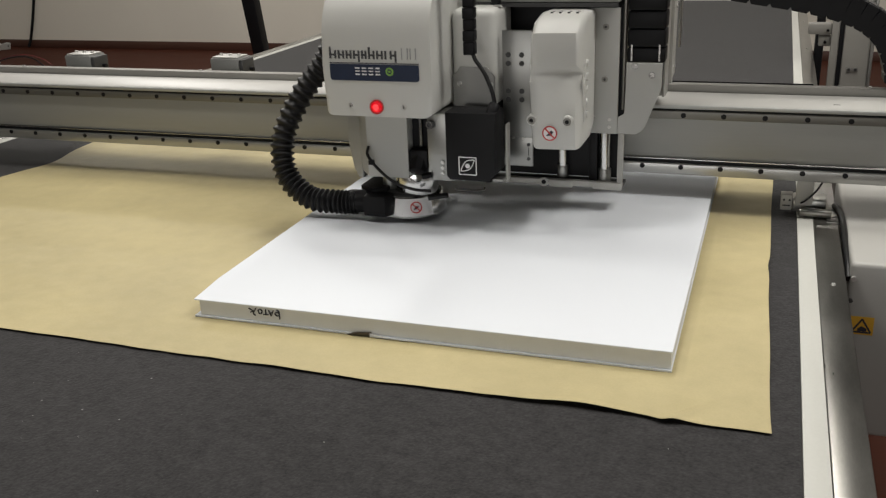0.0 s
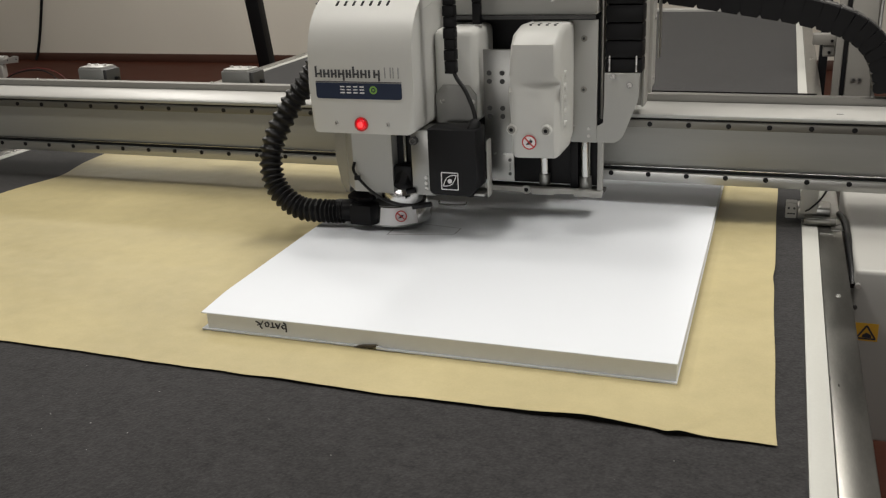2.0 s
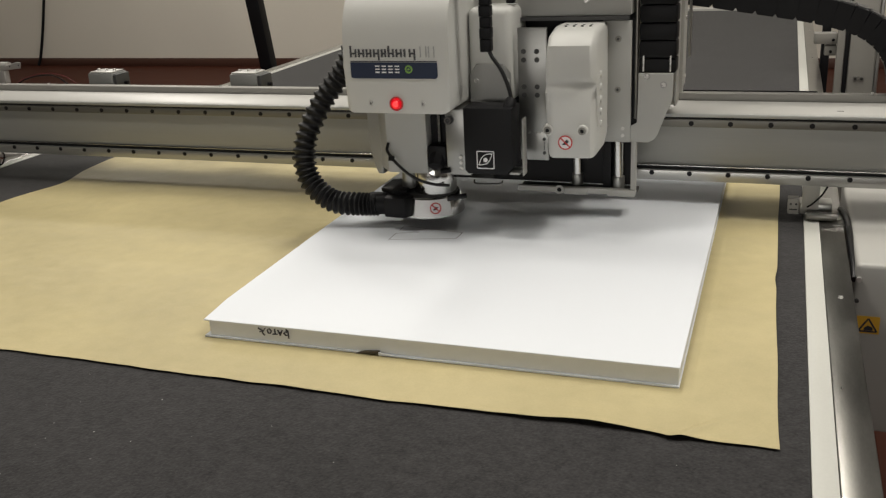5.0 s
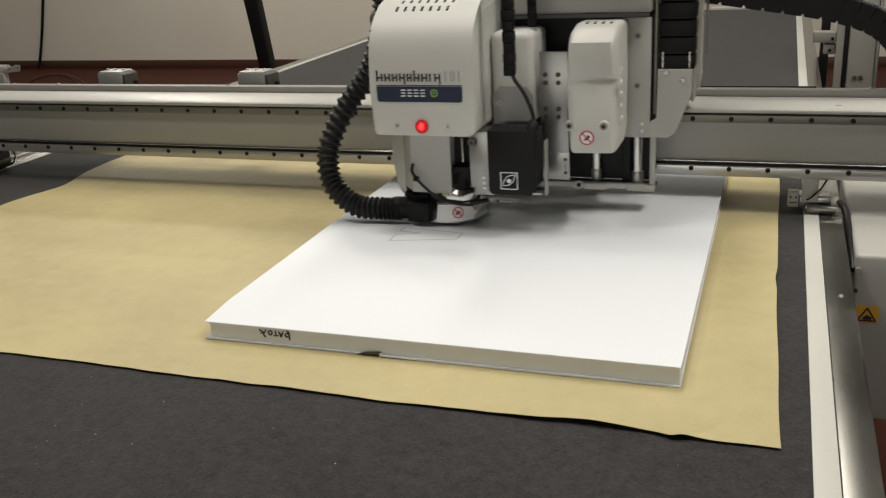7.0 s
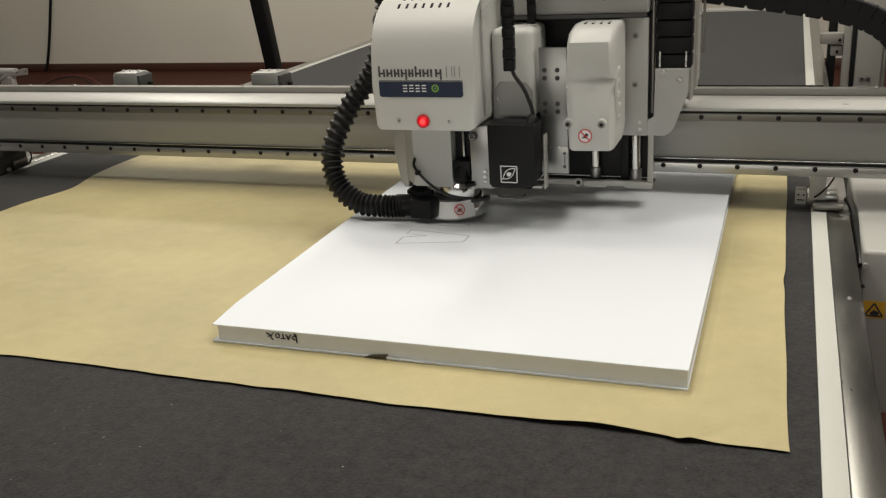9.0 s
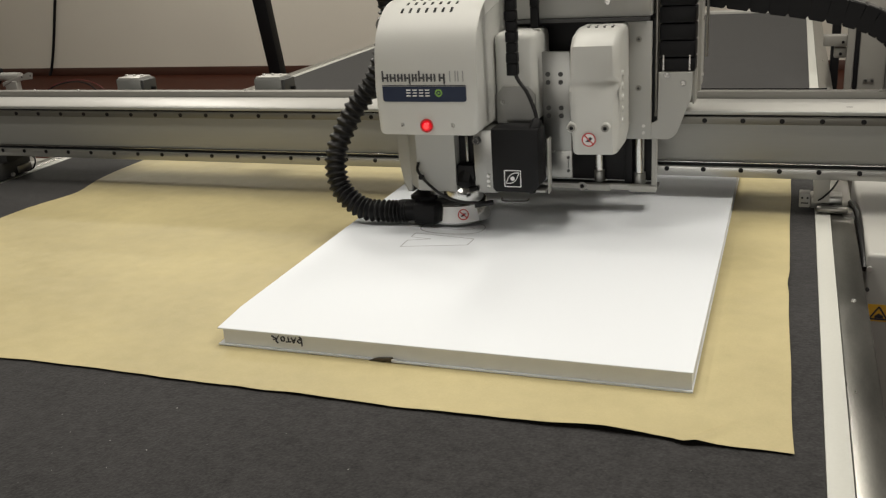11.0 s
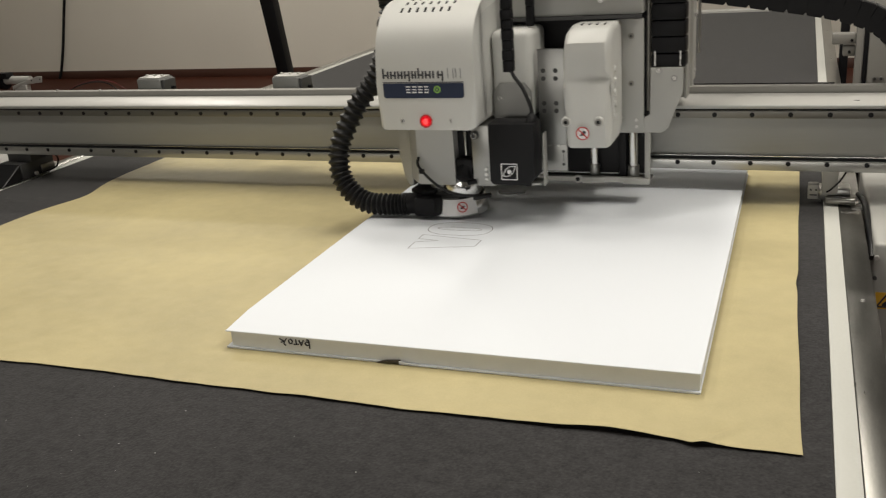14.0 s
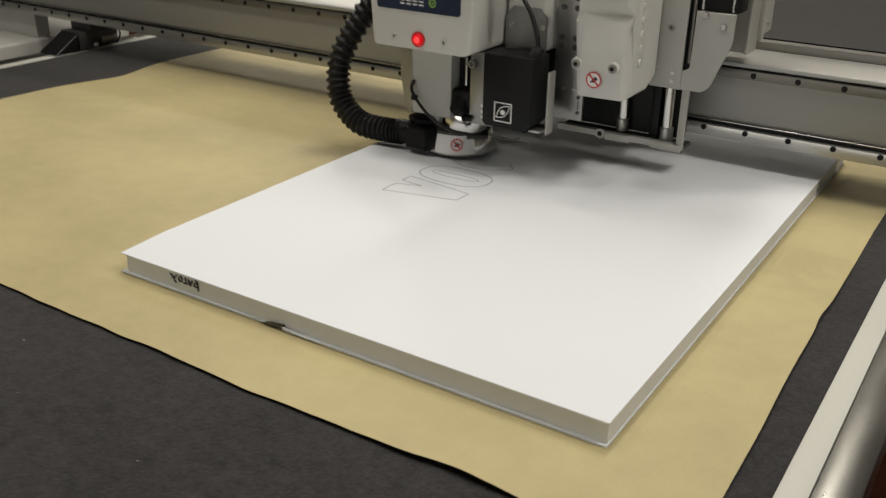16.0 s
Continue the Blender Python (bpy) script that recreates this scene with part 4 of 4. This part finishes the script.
            vs.append(shine.verts.new((-0.451 + rr * math.cos(a), -0.3295 + rr * math.sin(a), 0.9345 + 0.0375 * q)))
    for k in range(8):
        shine.faces.new((lo[k], lo[k + 1], hi[k + 1], hi[k]))
    part("clear_window", shine, M_RAIL, ft, "polished window of the label")
    m = Matrix.Translation((-0.4225, -0.3832, 0.9545)) @ Matrix.Rotation(radians(28), 4, "Z") @ Matrix.Rotation(radians(-11), 4, "X")
    r = 0.0105
    for nm, bm, mt, lb in (("label_ring", ring((0, -0.003, 0), r, r * 0.17, 0.001), M_RED, "red prohibition ring"), ("label_slash", bar((-r * 0.66, r * 0.66), (r * 0.66, -r * 0.66), r * 0.18, -0.0033, -0.0022), M_RED, "red slash"),
                           ("label_glyph", slab([(-r * 0.5, -r * 0.35), (r * 0.1, -r * 0.3), (r * 0.5, r * 0.2), (-r * 0.1, r * 0.2)], "y", -0.0029, -0.0021), M_INK, "dark glyph")):
        bm.transform(m)
        part(nm, bm, mt, ft, lb)
    cpl = part("hose_connector", slab([(-0.516, -0.402), (-0.474, -0.404), (-0.466, -0.385), (-0.466, -0.31), (-0.524, -0.33)], "z", 0.9375, 0.9755, 0.003, 2), M_BLACK, ft, "black hose connector block")
    part("connector_lid", slab([(-0.535, -0.365), (-0.505, -0.385), (-0.482, -0.372), (-0.482, -0.29), (-0.535, -0.31)], "z", 0.9757, 0.984, 0.001, 1), M_BLACK, cpl)
    part("cable_end", cyl((-0.392, -0.402, 0.980), (-0.360, -0.386, 0.9825), 0.0052, 0.0048, 12, 0.001), M_RUBBER, ft)
    # corrugated suction hose
    path = smooth_path([(-0.574, -0.30, 1.35), (-0.583, -0.30, 1.285), (-0.611, -0.31, 1.205), (-0.657, -0.33, 1.141), (-0.688, -0.36, 1.066), (-0.679, -0.378, 1.0), (-0.632, -0.386, 0.9605), (-0.575, -0.383, 0.9545), (-0.535, -0.378, 0.955)], 520)
    rad = [0.0172 + 0.0056 * (0.5 + 0.5 * math.sin(2 * math.pi * k / 520 * 44)) ** 1.1 for k in range(520)]
    hose = part("suction_hose", tube(path, rad, 20), M_RUBBER, h, "black corrugated suction hose", smooth=60)
    part("hose_cuff", cyl((-0.552, -0.379, 0.9565), (-0.518, -0.374, 0.9565), 0.0212, seg=24, bevel=0.002), M_BLACK, hose)
    # head scaled about the camera's eye to fit its view, foot kept on the board
    size = Matrix.Translation((0, 0, -0.0149)) @ Matrix.Scale(1.01, 4)
    for ob in h.children_recursive:
        ob.data.transform(size)
    return h, (cov, spi, sen, rt, pa, dp, lp, cc, cd), (ft, hose)


head, lifted, pressed = tool_head()


# ---- energy chain over the beam ----
def energy_chain():
    c = empty("energy_chain", "black plastic energy chain arching behind the tool head", "cable chain")
    mids = smooth_path([(-0.2216, 0.005, 1.336), (-0.0893, 0.005, 1.323), (0.0052, 0.005, 1.309), (0.07135, 0.005, 1.298), (0.1375, 0.005, 1.287), (0.1942, 0.005, 1.274), (0.2414, 0.005, 1.258), (0.2745, 0.005, 1.238), (0.3, 0.005, 1.21), (0.317, 0.005, 1.173), (0.3237, 0.005, 1.135)], 19)
    for a, b in zip(mids, mids[1:]):
        d = b - a
        l = d.length
        ang = math.atan2(d.z, d.x)
        bm = slab([(-0.0005, -0.018), (0.0043, -0.025), (l - 0.0043, -0.025), (l + 0.0005, -0.018), (l + 0.0005, 0.024), (-0.0005, 0.024)], "y", -0.032, 0.032, 0.0008, 1)
        bm.transform(Matrix.Translation(a) @ Matrix.Rotation(-ang, 4, "Y"))
        link = part("chain_link", bm, M_BLACK, c)
        top = box(0.002, l - 0.002, -0.028, 0.028, 0.0242, 0.0257)
        top.transform(Matrix.Translation(a) @ Matrix.Rotation(-ang, 4, "Y"))
        part("crossbar", top, M_DARK, link, "dusty dark grey crossbar")
    return c


chain = energy_chain()


# ---- things behind the machine ----
def rear_stand():
    s = empty("rear_stand", "grey aluminium upright stand with a bolted plate beside the table", "stand", at=(0, 0, 0))
    part("upright", box(0.271, 0.296, 2.40, 2.44, 0, 1.35, 0.002), M_BARGREY, s)
    part("black_seal", box(0.2963, 0.3095, 2.395, 2.41, 0.2, 1.35, 0.001), M_BLACK, s, "black rubber seal")
    pl = part("plate", box(0.31, 0.396, 2.40, 2.43, 0.1, 1.30, 0.003), M_BARGREY, s, "bare aluminium plate")
    for x in (0.337, 0.357):
        part("bolt", cyl((x, 2.392, 0.878), (x, 2.40, 0.878), 0.0045, seg=12), M_DARK, pl)
        part("washer", cyl((x, 2.397, 0.878), (x, 2.40, 0.878), 0.008, seg=16), M_PLATE, pl)
    part("plate_edge", box(0.3965, 0.407, 2.39, 2.44, 0.1, 1.30, 0.002), M_PLATE, s)
    part("cross_bar", box(0.196, 0.2705, 2.41, 2.46, 0.994, 1.030, 0.003), M_BARGREY, s)
    part("lower_bar", box(0.232, 0.2705, 2.42, 2.46, 0.953, 0.988, 0.003), M_BARGREY, s)
    for x, z in ((0.258, 1.008), (0.252, 0.968)):
        part("bar_bolt", cyl((x, 2.405, z), (x, 2.419, z), 0.005, seg=10), M_BLACK, s)
    part("foot", box(0.22, 0.44, 2.3, 2.55, 0, 0.03, 0.004), M_DARK, s)
    part("side_guard", box(0.232, 0.262, 2.7, 2.76, 0, 1.2, 0.003), M_BLACK, s, "dark guard post")
    return s


rear_stand()


def leaning_post():
    bm = slab([(-4.06, 0), (-3.955, 0), (-4.15, 1.75), (-4.29, 1.75)], "y", 5.98, 6.08, 0.006, 2)
    tagged(part("leaning_post", bm, M_BLACK), "slanting black post standing on the floor before the wall", "post")


leaning_post()


def wall_cable():
    tagged(part("wall_cable", tube(smooth_path([(-8.22, 7.88, 0.01), (-8.18, 7.9, 0.12), (-8.093, 7.91, 0.4), (-7.98, 7.91, 0.79), (-7.7, 7.91, 1.76), (-7.5, 7.91, 2.87)], 30), 0.016, 8), M_BLACK), "thin black cable hanging down the wall", "cable")


wall_cable()


def tube_stand():
    """White tube with black clamps and a drilled arm, on one leg, beyond the far side of the table."""
    st = empty("tube_stand", "white tube stand with black clamps and a drilled white arm", "stand", at=(-5.02, 4.0, 0))
    part("tube", cyl((-0.75, 0, 0.645), (0.14, 0, 0.645), 0.028, seg=20), M_PANEL, st, "white round tube")
    clamp = part("clamp", cyl((-0.16, 0, 0.625), (-0.075, 0, 0.625), 0.045, seg=20, bevel=0.006), M_BLACK, st, "black clamp")
    part("clamp_knob", box(-0.09, -0.02, -0.05, 0.02, 0.66, 0.70, 0.006), M_BLACK, clamp)
    arm = part("arm", slab([(0.02, 0.585), (0.10, 0.622), (0.285, 0.636), (0.295, 0.676), (0.26, 0.680), (0.02, 0.612)], "y", -0.055, -0.048, 0.002, 1), M_PANEL, st, "white drilled arm")
    for x, z in ((0.275, 0.658), (0.20, 0.650)):
        part("arm_hole", cyl((x, -0.0555, z), (x, -0.0548, z), 0.005, seg=10), M_BLACK, arm)
    part("plate", box(0.03, 0.13, -0.046, 0.0, 0.53, 0.617, 0.003), M_PANEL, st)
    part("leg", box(-0.03, 0.03, 0.03, 0.09, 0.0, 0.62, 0.004), M_PANEL, st)
    part("foot", box(-0.25, 0.25, -0.02, 0.14, 0.0, 0.03, 0.006), M_PANEL, st)
    return st


tube_stand()


# ---- letter outlines cut into the board ----
OX, OY = -0.446, -0.343


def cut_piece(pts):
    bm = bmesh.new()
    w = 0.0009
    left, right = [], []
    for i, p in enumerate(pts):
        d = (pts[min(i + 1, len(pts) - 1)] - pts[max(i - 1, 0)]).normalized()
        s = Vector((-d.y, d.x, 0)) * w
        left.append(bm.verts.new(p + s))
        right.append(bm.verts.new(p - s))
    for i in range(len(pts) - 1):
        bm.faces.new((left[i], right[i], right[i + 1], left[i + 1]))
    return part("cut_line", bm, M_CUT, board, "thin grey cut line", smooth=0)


def outline(points):
    return [Vector((OX + x, OY + y, BT + 0.0002)) for x, y in points]


LETTER_Y = [(-0.074, 0.787), (-0.1155, 0.773), (-0.1155, 0.737), (0.005, 0.766), (0.0065, 0.80), (-0.1155, 0.816), (-0.1155, 0.792), (-0.074, 0.787)]
Y_TIMES = (0.0, 0.35, 0.5, 1.1, 1.25, 1.9, 2.0, 2.3)


def oval(cx, cy, rx, ry, n, start):
    return [(cx + rx * math.copysign(abs(math.cos(a)) ** 0.8, math.cos(a)), cy + ry * math.copysign(abs(math.sin(a)) ** 0.8, math.sin(a))) for a in (start + 2 * math.pi * k / n for k in range(n + 1))]


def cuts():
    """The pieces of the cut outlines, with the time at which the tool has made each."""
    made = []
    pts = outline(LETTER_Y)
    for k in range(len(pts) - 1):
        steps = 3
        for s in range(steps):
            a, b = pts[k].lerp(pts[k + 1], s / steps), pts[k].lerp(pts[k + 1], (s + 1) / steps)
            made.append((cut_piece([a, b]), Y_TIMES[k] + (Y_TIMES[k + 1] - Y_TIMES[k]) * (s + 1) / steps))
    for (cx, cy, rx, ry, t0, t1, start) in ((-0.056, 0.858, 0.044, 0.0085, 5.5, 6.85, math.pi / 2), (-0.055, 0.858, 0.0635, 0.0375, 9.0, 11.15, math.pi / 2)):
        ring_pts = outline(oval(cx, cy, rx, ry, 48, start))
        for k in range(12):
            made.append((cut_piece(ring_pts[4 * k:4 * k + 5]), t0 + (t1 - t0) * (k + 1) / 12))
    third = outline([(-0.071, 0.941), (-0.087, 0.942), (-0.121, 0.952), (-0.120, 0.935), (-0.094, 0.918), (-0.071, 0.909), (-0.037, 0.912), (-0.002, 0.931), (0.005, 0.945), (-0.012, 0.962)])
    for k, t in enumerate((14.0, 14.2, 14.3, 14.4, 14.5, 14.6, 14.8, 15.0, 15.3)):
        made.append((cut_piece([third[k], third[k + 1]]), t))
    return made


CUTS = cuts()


# ---- what moves ----
def motions():
    # seconds, head along the beam, gantry along the table, lift of the tool, lift of the foot
    rows = [
        (0, -0.0697, 0.7935, 0.0233, 0.009), (0.1, -0.071, 0.8007, 0.0172, 0.0089), (0.2, -0.0811, 0.8002, 0.0172, 0.0088),
        (0.3, -0.1046, 0.7958, 0.0167, 0.0087), (0.4, -0.1187, 0.7866, 0.0131, 0.0086), (0.5, -0.1178, 0.7572, 0.0119, 0.0085),
        (0.6, -0.1044, 0.7619, 0.0121, 0.0081), (0.7, -0.0772, 0.7632, 0.0126, 0.0078), (0.8, -0.0536, 0.7715, 0.0126, 0.0074),
        (0.9, -0.0309, 0.7762, 0.0136, 0.0071), (1, -0.0177, 0.7838, 0.0105, 0.0067), (1.1, 0.0048, 0.7859, 0.0131, 0.0066),
        (1.2, 0.0066, 0.8061, 0.0116, 0.0065), (1.3, 0.0023, 0.82, 0.0116, 0.0064), (1.4, -0.0202, 0.8209, 0.0126, 0.0063),
        (1.5, -0.0333, 0.817, 0.0113, 0.0062), (1.6, -0.0579, 0.8255, 0.0121, 0.0064), (1.7, -0.0769, 0.8248, 0.0126, 0.0065),
        (1.8, -0.1033, 0.8309, 0.0116, 0.0067), (1.9, -0.1172, 0.8351, 0.0111, 0.0068), (2, -0.1177, 0.812, 0.0112, 0.007),
        (2.1, -0.1075, 0.8069, 0.0111, 0.0069), (2.2, -0.0863, 0.8091, 0.0091, 0.0068), (2.3, -0.0759, 0.8078, 0.0101, 0.0068),
        (2.4, -0.0766, 0.8057, 0.004, 0.0067), (2.5, -0.0847, 0.7956, 0.0047, 0.0066), (2.6, -0.1086, 0.7921, 0.004, 0.007),
        (2.7, -0.1178, 0.7871, 0.0045, 0.0073), (2.8, -0.1142, 0.758, 0.005, 0.0077), (2.9, -0.0999, 0.7594, 0.005, 0.0081),
        (3, -0.0778, 0.7627, 0.0043, 0.0084), (3.1, -0.0552, 0.7776, 0.004, 0.0082), (3.2, -0.0301, 0.7808, 0.0056, 0.008),
        (3.3, -0.0139, 0.7862, 0.005, 0.0077), (3.4, 0.0053, 0.7883, 0.005, 0.0075), (3.5, 0.0092, 0.7983, 0.0048, 0.0073),
        (3.6, 0.0014, 0.8119, 0.0056, 0.0071), (3.7, -0.0253, 0.8124, 0.0066, 0.007), (3.8, -0.0383, 0.8132, 0.0071, 0.0068),
        (3.9, -0.0601, 0.8135, 0.0076, 0.0067), (4, -0.0829, 0.8267, 0.0042, 0.0065), (4.1, -0.1029, 0.8222, 0.0071, 0.0065),
        (4.2, -0.1141, 0.8215, 0.0071, 0.0065), (4.3, -0.1183, 0.8095, 0.005, 0.0066), (4.4, -0.1074, 0.803, 0.005, 0.0066),
        (4.5, -0.0857, 0.8043, 0.005, 0.0066), (4.6, -0.0749, 0.8023, 0.005, 0.0066), (4.8, -0.0723, 0.81, 0.0303, 0.0141),
        (5, -0.0639, 0.8449, 0.0505, 0.0242), (5.2, -0.0589, 0.8727, 0.0404, 0.0182), (5.4, -0.0592, 0.8821, 0.0162, 0.0066),
        (5.6, -0.0355, 0.8826, 0.0126, 0.0066), (5.7, -0.0214, 0.8854, 0.0126, 0.0066), (5.8, -0.017, 0.8769, 0.0126, 0.0066),
        (5.9, -0.0136, 0.877, 0.0126, 0.0066), (6, -0.0163, 0.877, 0.0126, 0.0066), (6.1, -0.0321, 0.8699, 0.0126, 0.0066),
        (6.2, -0.0563, 0.8707, 0.0126, 0.0066), (6.3, -0.0995, 0.8739, 0.0131, 0.007), (6.4, -0.1042, 0.8792, 0.0131, 0.007),
        (6.5, -0.097, 0.8809, 0.0114, 0.0071), (6.6, -0.0915, 0.8814, 0.0131, 0.007), (6.7, -0.0711, 0.885, 0.0131, 0.0069),
        (6.8, -0.0589, 0.8861, 0.0131, 0.0069), (6.9, -0.0577, 0.885, 0.0066, 0.0068), (7, -0.0339, 0.8836, 0.0043, 0.0068),
        (7.1, -0.0198, 0.8857, 0.0056, 0.0065), (7.2, -0.0159, 0.8765, 0.0076, 0.0063), (7.3, -0.0133, 0.8771, 0.0076, 0.006),
        (7.4, -0.0159, 0.8771, 0.0045, 0.0058), (7.5, -0.0316, 0.8698, 0.004, 0.0055), (7.6, -0.0553, 0.87, 0.005, 0.0059),
        (7.7, -0.0806, 0.8693, 0.0061, 0.0063), (7.8, -0.0958, 0.8696, 0.005, 0.0066), (7.9, -0.0984, 0.8735, 0.0056, 0.007),
        (8, -0.0977, 0.8803, 0.005, 0.0074), (8.1, -0.0909, 0.8828, 0.0066, 0.0071), (8.2, -0.0617, 0.8841, 0.0091, 0.0071),
        (8.3, -0.0469, 0.8841, 0.0126, 0.0071), (8.4, -0.0558, 0.883, 0.0273, 0.0126), (8.5, -0.0546, 0.8831, 0.0463, 0.0227),
        (8.6, -0.0465, 0.89, 0.0566, 0.0273), (8.7, -0.0486, 0.8958, 0.049, 0.0234), (8.8, -0.0497, 0.9023, 0.0359, 0.0169),
        (8.9, -0.0518, 0.9081, 0.0237, 0.0108), (9, -0.0552, 0.9151, 0.0116, 0.0066), (9.1, -0.0741, 0.9138, 0.0131, 0.0065),
        (9.2, -0.0976, 0.9111, 0.0152, 0.0064), (9.3, -0.1198, 0.9019, 0.0126, 0.005), (9.4, -0.1205, 0.8929, 0.0126, 0.005),
        (9.5, -0.1151, 0.8576, 0.0126, 0.005), (9.6, -0.113, 0.8546, 0.0126, 0.005), (9.7, -0.1085, 0.8513, 0.0126, 0.005),
        (9.8, -0.0895, 0.8423, 0.0126, 0.005), (9.9, -0.0632, 0.8399, 0.0126, 0.005), (10, -0.0407, 0.8464, 0.0126, 0.005),
        (10.1, -0.0174, 0.8528, 0.0126, 0.005), (10.2, -0.0049, 0.8615, 0.0126, 0.005), (10.3, 0.003, 0.8688, 0.0126, 0.005),
        (10.4, 0.0081, 0.8862, 0.0126, 0.005), (10.5, 0.0044, 0.8974, 0.0126, 0.005), (10.6, 0.0072, 0.9026, 0.0126, 0.005),
        (10.7, -0.0036, 0.9066, 0.0126, 0.005), (10.8, -0.0193, 0.911, 0.0126, 0.005), (10.9, -0.0412, 0.9137, 0.0126, 0.005),
        (11.1, -0.062, 0.9054, 0.0081, 0.0045), (11.3, -0.0871, 0.9053, 0.0061, 0.0042), (11.4, -0.106, 0.9042, 0.0061, 0.0041),
        (11.5, -0.1191, 0.8939, 0.0033, 0.004), (11.6, -0.1205, 0.8875, 0.005, 0.0038), (11.7, -0.1154, 0.8529, 0.0066, 0.0036),
        (11.8, -0.1139, 0.8522, 0.003, 0.0034), (11.9, -0.1099, 0.8505, 0.0025, 0.0032), (12, -0.0903, 0.8418, 0.0029, 0.0031),
        (12.1, -0.0635, 0.84, 0.005, 0.0026), (12.2, -0.0411, 0.8473, 0.0045, 0.0026), (12.3, -0.0176, 0.8545, 0.0025, 0.0026),
        (12.4, -0.0051, 0.8644, 0.001, 0.0026), (12.5, 0.003, 0.8714, 0, 0.0026), (12.6, 0.0086, 0.888, 0, 0.0026),
        (12.7, 0.0046, 0.8996, 0.0015, 0.0026), (12.8, 0.0066, 0.9067, 0.003, 0.0027), (12.9, -0.005, 0.9124, 0.003, 0.0036),
        (13, -0.021, 0.9167, 0.0031, 0.0045), (13.1, -0.0435, 0.9203, 0.0071, 0.0045), (13.2, -0.0636, 0.9288, 0.0071, 0.004),
        (13.3, -0.0662, 0.9425, 0.0247, 0.0113), (13.4, -0.0703, 0.9509, 0.0439, 0.0209), (13.5, -0.0709, 0.9573, 0.05, 0.0245),
        (13.6, -0.0709, 0.9564, 0.0454, 0.0217), (13.7, -0.07, 0.9569, 0.0313, 0.0146), (13.8, -0.0713, 0.9593, 0.0207, 0.0093),
        (13.9, -0.0726, 0.9616, 0.0096, 0.004), (14, -0.0892, 0.9622, 0.0106, 0.0049), (14.2, -0.1268, 0.9738, 0.0126, 0.0047),
        (14.4, -0.0961, 0.938, 0.0111, 0.0045), (14.5, -0.0723, 0.9287, 0.0111, 0.0044), (14.6, -0.0378, 0.9322, 0.0081, 0.0042),
        (14.8, -0.0029, 0.954, 0.0116, 0.0038), (15, 0.0097, 0.9581, 0.0106, 0.0033), (15.1, 0.0028, 0.9653, 0.0126, 0.0035),
        (15.2, 0.008, 0.9845, 0.0116, 0.0036), (15.3, -0.0031, 0.9901, 0.0106, 0.0037), (15.4, -0.0127, 0.9938, 0.0121, 0.0039),
        (15.5, -0.0233, 0.9974, 0.0116, 0.004), (15.7, -0.0647, 1.002, 0.0119, 0.005), (15.85, -0.1008, 0.9872, 0.0119, 0.005),
        (16, -0.1187, 0.9745, 0.0118, 0.0068),
    ]
    walk(gan, [(t, pose(0, y, 0)) for t, x, y, l, f in rows])
    walk(head, [(t, pose(x, y, 0)) for t, x, y, l, f in rows])
    walk(chain, [(t, pose(0.5 * (x + 0.04), y, 0)) for t, x, y, l, f in rows])
    for ob in lifted:
        walk(ob, [(t, pose(0, 0, l)) for t, x, y, l, f in rows])
    for ob in pressed:
        walk(ob, [(t, pose(0, 0, f)) for t, x, y, l, f in rows])
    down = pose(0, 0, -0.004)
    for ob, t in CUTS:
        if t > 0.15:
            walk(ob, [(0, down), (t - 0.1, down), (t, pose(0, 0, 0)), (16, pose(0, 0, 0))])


motions()
